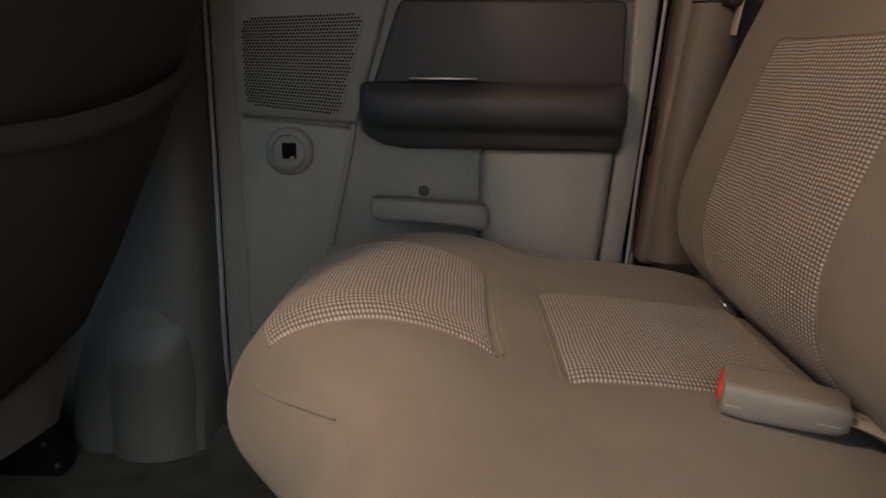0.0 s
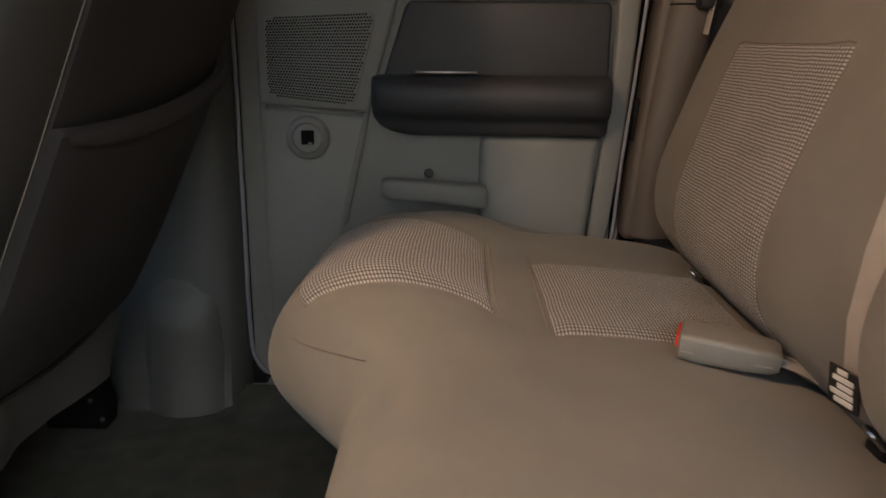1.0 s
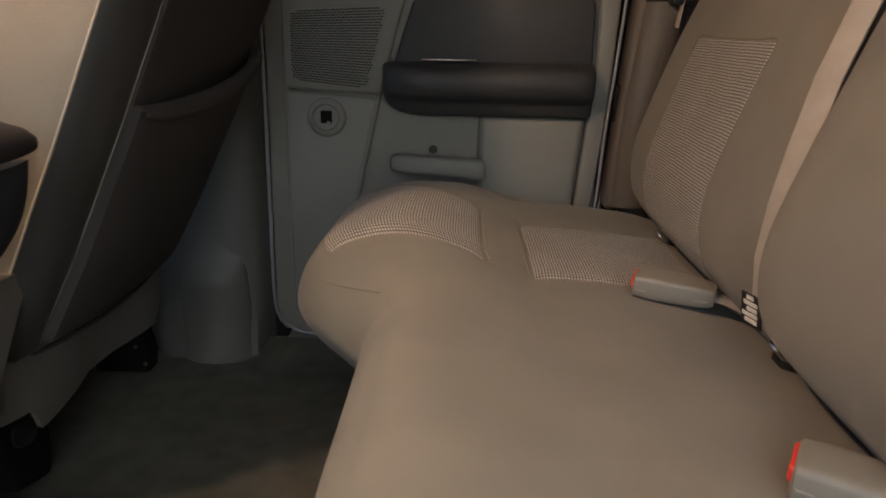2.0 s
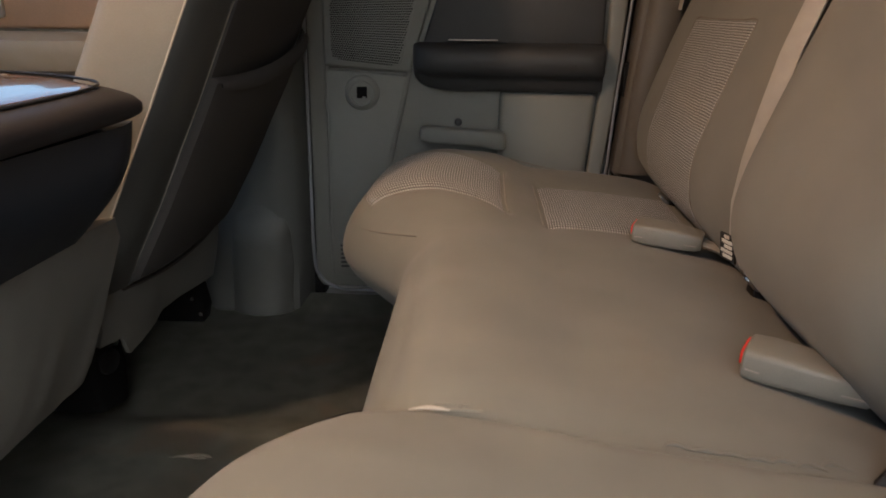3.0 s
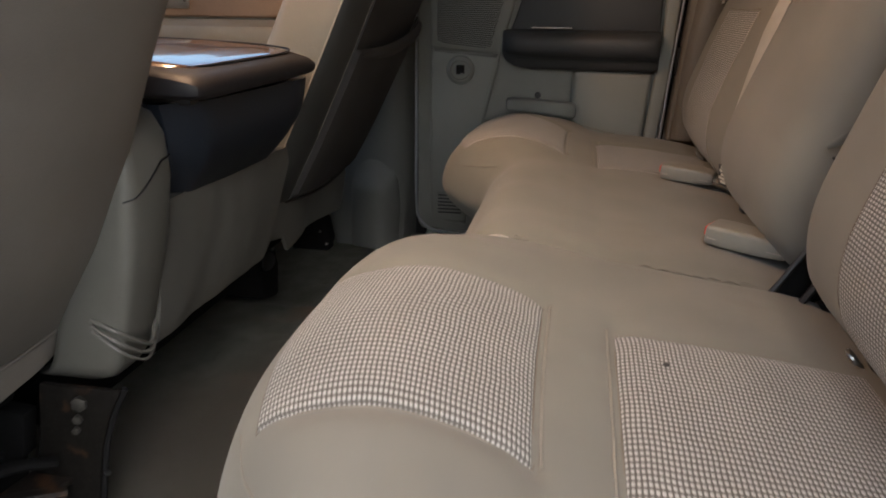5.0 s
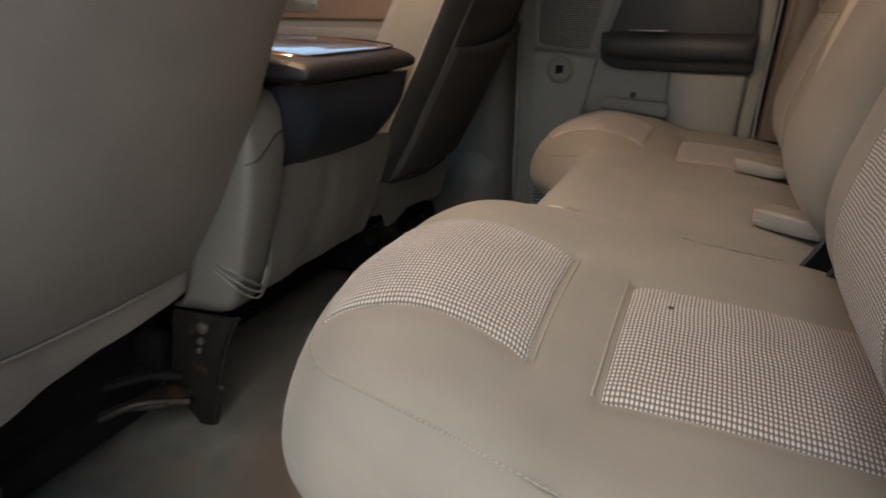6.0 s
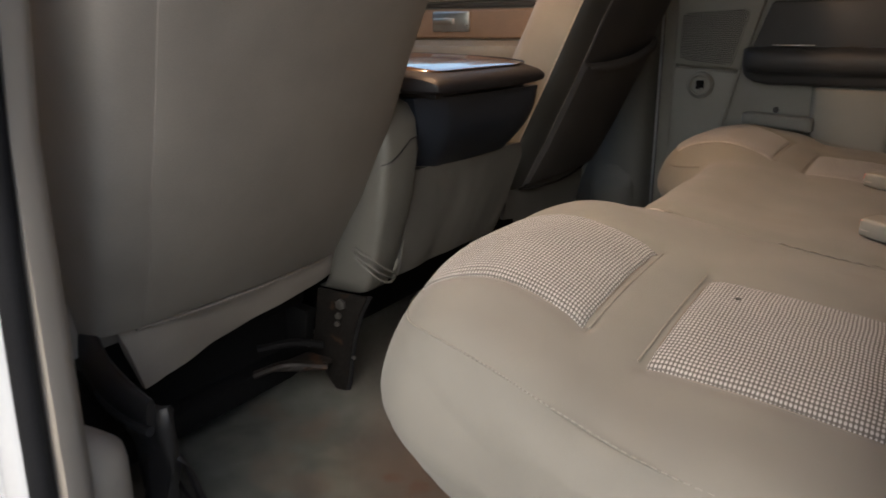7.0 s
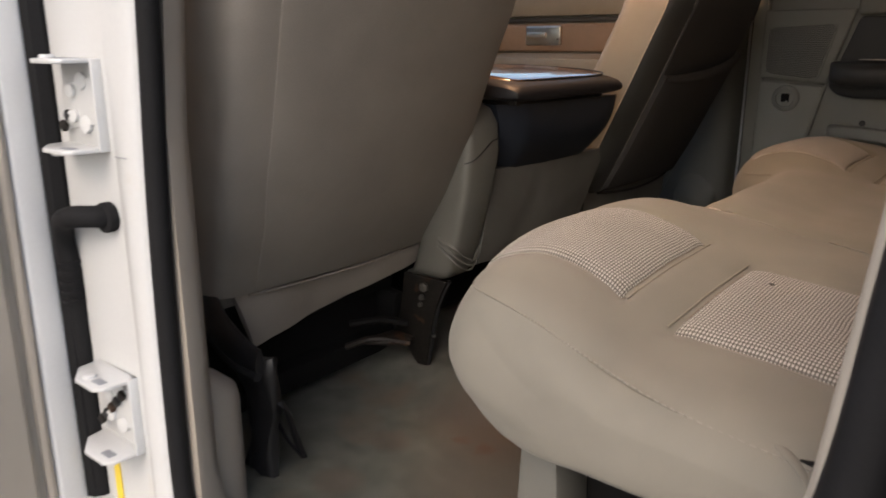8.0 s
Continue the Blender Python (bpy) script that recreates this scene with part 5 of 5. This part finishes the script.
wisp = thing("loose_thread", "pale loose carpet thread lying on the tunnel", "thread", (-0.36, 0.236, 0.028))
for k, (dx, dy) in enumerate(((0.0, 0.0), (0.008, 0.003), (-0.006, -0.003))):
    part("strand", tube([(-0.38 + dx, 0.238 + dy, 0.028), (-0.366 + dx, 0.236 + dy, 0.031), (-0.352 + dx, 0.237 + dy, 0.03), (-0.34 + dx, 0.235 + dy, 0.028)], 0.001, 6), M["crease"], wisp)
# black mounts below the console
mount = thing("console_mount", "black steel mount under the console with bright bolts", "bracket", (-0.5, 0.22, 0.0))
part("leg", plate([(0.35, 0.02), (0.43, 0.0), (0.44, 0.07), (0.42, 0.13), (0.4, 0.2), (0.3, 0.2), (0.33, 0.1)], "x", -0.62, -0.53, 0.012, 3), M["void"], mount)
part("spring_cap", disc((-0.535, 0.37, 0.1), (1, -0.3, 0), 0.02, 0.016, 16, 0.004), M["black"], mount)
for y, z in ((0.36, 0.135), (0.4, 0.115), (0.35, 0.16)):
    part("bolt", disc((-0.53, y, z), (1, 0, 0), 0.005, 0.005, 6, 0.001), M["bright"], mount, "bright bolt head")
plate_t = thing("seat_bracket", "dirty steel seat bracket bolted to the tunnel", "bracket", (-0.48, -0.3, 0.0))
part("cheek", plate([(-0.5, 0.19), (-0.402, 0.19), (-0.418, 0.16), (-0.434, 0.115), (-0.444, 0.06), (-0.453, 0.004), (-0.47, 0.02), (-0.5, 0.052), (-0.528, 0.065), (-0.51, 0.12)], "y", -0.33, -0.322, 0.002), M["grimy"], plate_t)
part("flange", plate([(-0.54, -0.41), (-0.49, -0.38), (-0.475, -0.33), (-0.53, -0.325)], "z", 0.066, 0.074, 0.002), M["steel"], plate_t)
part("rib", tube([(-0.56, -0.42, 0.06), (-0.52, -0.39, 0.076), (-0.475, -0.345, 0.066)], 0.01, 8, flat=0.6), M["steel"], plate_t, "greasy brown rib")
part("rib_upper", tube([(-0.56, -0.41, 0.1), (-0.52, -0.37, 0.106), (-0.49, -0.335, 0.096)], 0.01, 8, flat=0.6), M["void"], plate_t)
for z, r in ((0.172, 0.009), (0.152, 0.005), (0.138, 0.004)):
    part("bolt", disc((-0.452 - 0.25 * (0.172 - z), -0.329, z), (0.2, -1, 0), r, 0.007, 6 if r > 0.006 else 12, 0.001), M["bolt"], plate_t, "dull grey bolt head")
part("pin", disc((-0.434, -0.328, 0.085), (1, -0.4, 0), 0.0025, 0.006, 8, 0.0005), M["bright"], plate_t)
part("edge_trim", tube([(-0.401, -0.322, 0.19), (-0.417, -0.322, 0.16), (-0.433, -0.322, 0.115), (-0.443, -0.323, 0.06), (-0.452, -0.325, 0.004)], 0.004, 6), M["rubber"], plate_t)
part("cross_bar", box(-0.62, -0.56, -0.66, -0.3, 0.02, 0.06, 0.006), M["void"], plate_t)
belt_boot = thing("belt_boot", "crumpled black plastic cover beside the seat rail", "cover", (-0.46, -0.7, 0.0))
part("arm", tube([(-0.57, -0.69, 0.215), (-0.52, -0.703, 0.19), (-0.46, -0.715, 0.178), (-0.405, -0.722, 0.172)], 0.034, 14, flat=0.28, up=(0, 1, 0), taper=lambda v: 1.15 - 0.5 * v), M["black"], belt_boot)
part("arm_fold", tube([(-0.56, -0.7, 0.18), (-0.5, -0.712, 0.157), (-0.44, -0.724, 0.154), (-0.4, -0.73, 0.158)], 0.006, 8, up=(0, 1, 0)), M["rubber"], belt_boot)
boot = []
for z, x, y, w, d in ((0.0, -0.43, -0.712, 0.03, 0.008), (0.03, -0.43, -0.708, 0.026, 0.008), (0.06, -0.428, -0.704, 0.024, 0.009), (0.09, -0.428, -0.702, 0.028, 0.01), (0.12, -0.43, -0.702, 0.034, 0.012), (0.145, -0.436, -0.704, 0.042, 0.014), (0.162, -0.44, -0.706, 0.046, 0.012), (0.168, -0.44, -0.706, 0.043, 0.008)):
    ring = []
    for k in range(28):
        a = 2 * math.pi * k / 28
        c1, s1 = math.cos(a), math.sin(a)
        crease = 0.006 * noise.noise((z * 25, 2 * c1, 2 * s1 + 4))
        ring.append((x + w * math.copysign(abs(c1) ** 0.6, c1) + crease, y + d * math.copysign(abs(s1) ** 0.6, s1) + crease, z + 0.25 * w * c1 * step(0.05, 0.16, z)))
    boot.append(ring)
part("shell", loft(boot), M["black"], belt_boot)
part("strap", tube([(-0.425, -0.71, 0.125), (-0.418, -0.695, 0.085), (-0.415, -0.68, 0.045), (-0.405, -0.66, 0.008)], 0.009, 8, flat=0.3), M["black"], belt_boot)
part("strap", tube([(-0.42, -0.7, 0.12), (-0.4, -0.69, 0.1), (-0.402, -0.675, 0.06), (-0.405, -0.662, 0.02), (-0.408, -0.655, 0.004)], 0.007, 8, flat=0.5), M["black"], belt_boot)
part("buckle_plate", plate([(-0.425, 0.03), (-0.405, 0.03), (-0.405, 0.075), (-0.425, 0.075)], "y", -0.70, -0.696, 0.002), M["steel"], belt_boot)
loopt = thing("pull_loop", "black webbing pull loop at the bench front", "pull strap", (-0.11, 0.03, 0.15))
part("loop", tube([(-0.05, 0.15, 0.15), (-0.1, 0.125, 0.165), (-0.145, 0.095, 0.168), (-0.168, 0.05, 0.162), (-0.17, -0.02, 0.15), (-0.14, -0.08, 0.14), (-0.06, -0.1, 0.135)], 0.008, 8, flat=0.7), M["black"], loopt)

# ---------------------------------------------------------------- open side: pillar, hinges and the opened rear door
rings = []
for z in (-0.25, 0.0, 0.13, 0.26, 0.39, 0.5, 0.63, 0.8, 1.12):
    lean = lerp([(0.13, 0.0), (0.39, 0.007), (0.63, 0.026), (1.12, 0.055)], z) + 0.004
    rings.append([(-0.4, -0.86, z), (-0.374 + lean, -0.866, z), (-0.368 + lean, -0.874, z), (-0.366 + lean, -0.884, z), (-0.369 + lean, -0.889, z), (-0.376 + lean, -0.892, z), (-0.389 + lean, -0.894, z), (-0.396, -0.892, z), (-0.402, -0.886, z), (-0.66, -0.886, z), (-0.66, -0.86, z)])
pil = fixed("door_pillar_open", loft(rings), M["white"], "white painted door pillar with seam sealer", "door pillar")
for z in (0.47, 0.05):
    part("seam_line", box(-0.394, -0.37, -0.8946, -0.89, z, z + 0.0012, 0.0004, 1), M["sealer"], pil, "thin grey seam")


def door_hinge(z):
    h = thing("hinge_bracket", "white painted steel hinge bracket bolted to the pillar", "door hinge", (-0.46, -0.886, z), "hinge brackets")
    flat = [(-0.417, -0.884), (-0.418, -0.925), (-0.428, -0.934), (-0.47, -0.934), (-0.5, -0.915), (-0.505, -0.884)]
    part("upper_leaf", plate(flat, "z", z + 0.044, z + 0.049, 0.0015), M["white"], h)
    part("lower_leaf", plate(flat, "z", z - 0.049, z - 0.044, 0.0015), M["white"], h)
    part("back_leaf", plate([(-0.505, -0.884), (-0.505, -0.888), (-0.424, -0.889), (-0.42, -0.898), (-0.415, -0.898), (-0.416, -0.884)], "z", z - 0.049, z + 0.049, 0.0015), M["white"], h)
    for e in (-1, 1):
        part("pin", disc((-0.462, -0.92, z + e * 0.047), (0, 0, e), 0.008, 0.006, 12, 0.001), M["white"], h)
        part("slot", box(-0.45, -0.43, -0.925, -0.914, z + e * 0.0465 - 0.0032, z + e * 0.0465 + 0.0032, 0.001), M["sealer"], h)
    for dz in (-0.022, 0.024):
        part("bolt", disc((-0.452, -0.886, z + dz), (0.2, -1, 0.1), 0.010, 0.009, 6, 0.001), M["white"], h, "painted bolt head")
        part("spacer", disc((-0.475, -0.886, z + dz * 0.6), (0.3, -1, 0), 0.007, 0.012, 12, 0.001), M["white"], h)
    part("stay", plate([(-0.5, z - 0.03), (-0.5, z + 0.02), (-0.43, z + 0.03), (-0.425, z - 0.02)], "y", -0.892, -0.888, 0.002), M["white"], h)
    for k in range(5 if z < 0.3 else 2):
        part("check_link", box(-0.5 + 0.014 * k, -0.489 + 0.014 * k, -0.9, -0.893, z - 0.03 + 0.012 * k, z - 0.02 + 0.012 * k, 0.002, 2, Matrix.Rotation(radians(35), 4, "Y")), M["black"] if k % 2 else M["steel"], h, "dark greasy check link")
    return h


door_hinge(0.522)
door_hinge(0.16)

od = thing("rear_door", "opened white rear door with a taupe inner panel", "car door", (-0.56, -1.3, 0.1))
part("inner_panel", plate([(-0.942, -0.21), (-1.75, -0.21), (-1.75, 0.72), (-0.942, 0.72)], "x", -0.575, -0.548, 0.012, 3), M["trim"], od, "taupe inner trim panel")
part("panel_ridge", plate([(-0.965, -0.15), (-1.7, -0.15), (-1.7, 0.45), (-0.965, 0.47)], "x", -0.55, -0.536, 0.01, 3), M["trim"], od)
part("panel_edge", tube([(-0.548, -0.948, -0.2), (-0.546, -0.948, 0.3), (-0.546, -0.946, 0.6), (-0.55, -0.941, 0.72)], 0.007, 8), M["trim"], od)
part("shell", box(-0.68, -0.578, -1.78, -0.92, -0.25, 0.735, 0.012, 3), M["white"], od, "white painted door shell")
part("edge_flange", box(-0.585, -0.54, -0.941, -0.905, -0.2, 0.735, 0.006, 3), M["white"], od)
part("edge_seal", tube([(-0.542, -0.892, -0.2), (-0.542, -0.892, 0.3), (-0.542, -0.892, 0.735)], 0.0165, 8, up=(0, 1, 0)), M["rubber"], od, "black rubber edge seal")
part("window_pane", box(-0.64, -0.636, -1.72, -1.0, 0.735, 1.1, 0), M["privacy"], od, "dark tinted side window")
part("window_frame", box(-0.655, -0.62, -1.0, -0.93, 0.735, 1.12, 0.006), M["white"], od)
harness = thing("door_harness", "black corrugated wiring conduit between door and pillar", "conduit", (-0.5, -0.886, 0.38))
part("elbow", tube([(-0.43, -0.886, 0.40), (-0.436, -0.905, 0.402), (-0.46, -0.915, 0.40), (-0.5, -0.91, 0.388), (-0.526, -0.9, 0.36), (-0.53, -0.893, 0.31), (-0.532, -0.89, 0.22), (-0.534, -0.889, 0.12), (-0.536, -0.889, -0.05)], 0.0125, 12), M["rubber"], harness)
part("collar", disc((-0.43, -0.886, 0.40), (0.05, -1, 0), 0.017, 0.012), M["rubber"], harness)
part("upper_run", tube([(-0.535, -0.889, 0.36), (-0.538, -0.888, 0.5), (-0.54, -0.887, 0.72)], 0.009, 10), M["rubber"], harness)
for k in range(5):
    part("rib", tube([(-0.5285, -0.896, 0.335 - 0.012 * k), (-0.529, -0.8955, 0.330 - 0.012 * k)], 0.0135, 12, span=1), M["rubber"], harness)
tag = thing("paper_tag", "yellow and white sticker strip by the lower hinge", "sticker", (-0.49, -0.887, 0.04))
part("strip", box(-0.498, -0.484, -0.8885, -0.8865, -0.05, 0.1, 0.0005, 1), M["yellow"], tag)
lt2 = thing("cushion_latch", "tan cloth latch tab on the bench cushion side", "tab", (0.26, -0.76, 0.27))
part("tab", tube([(0.246, -0.726, 0.288), (0.256, -0.735, 0.287), (0.266, -0.741, 0.282), (0.276, -0.745, 0.274)], 0.005, 10, flat=0.35), M["cloth"], lt2)
part("slot", box(0.258, 0.284, -0.735, -0.722, 0.274, 0.286, 0.003), M["void"], lt2, "dark slot behind the tab")
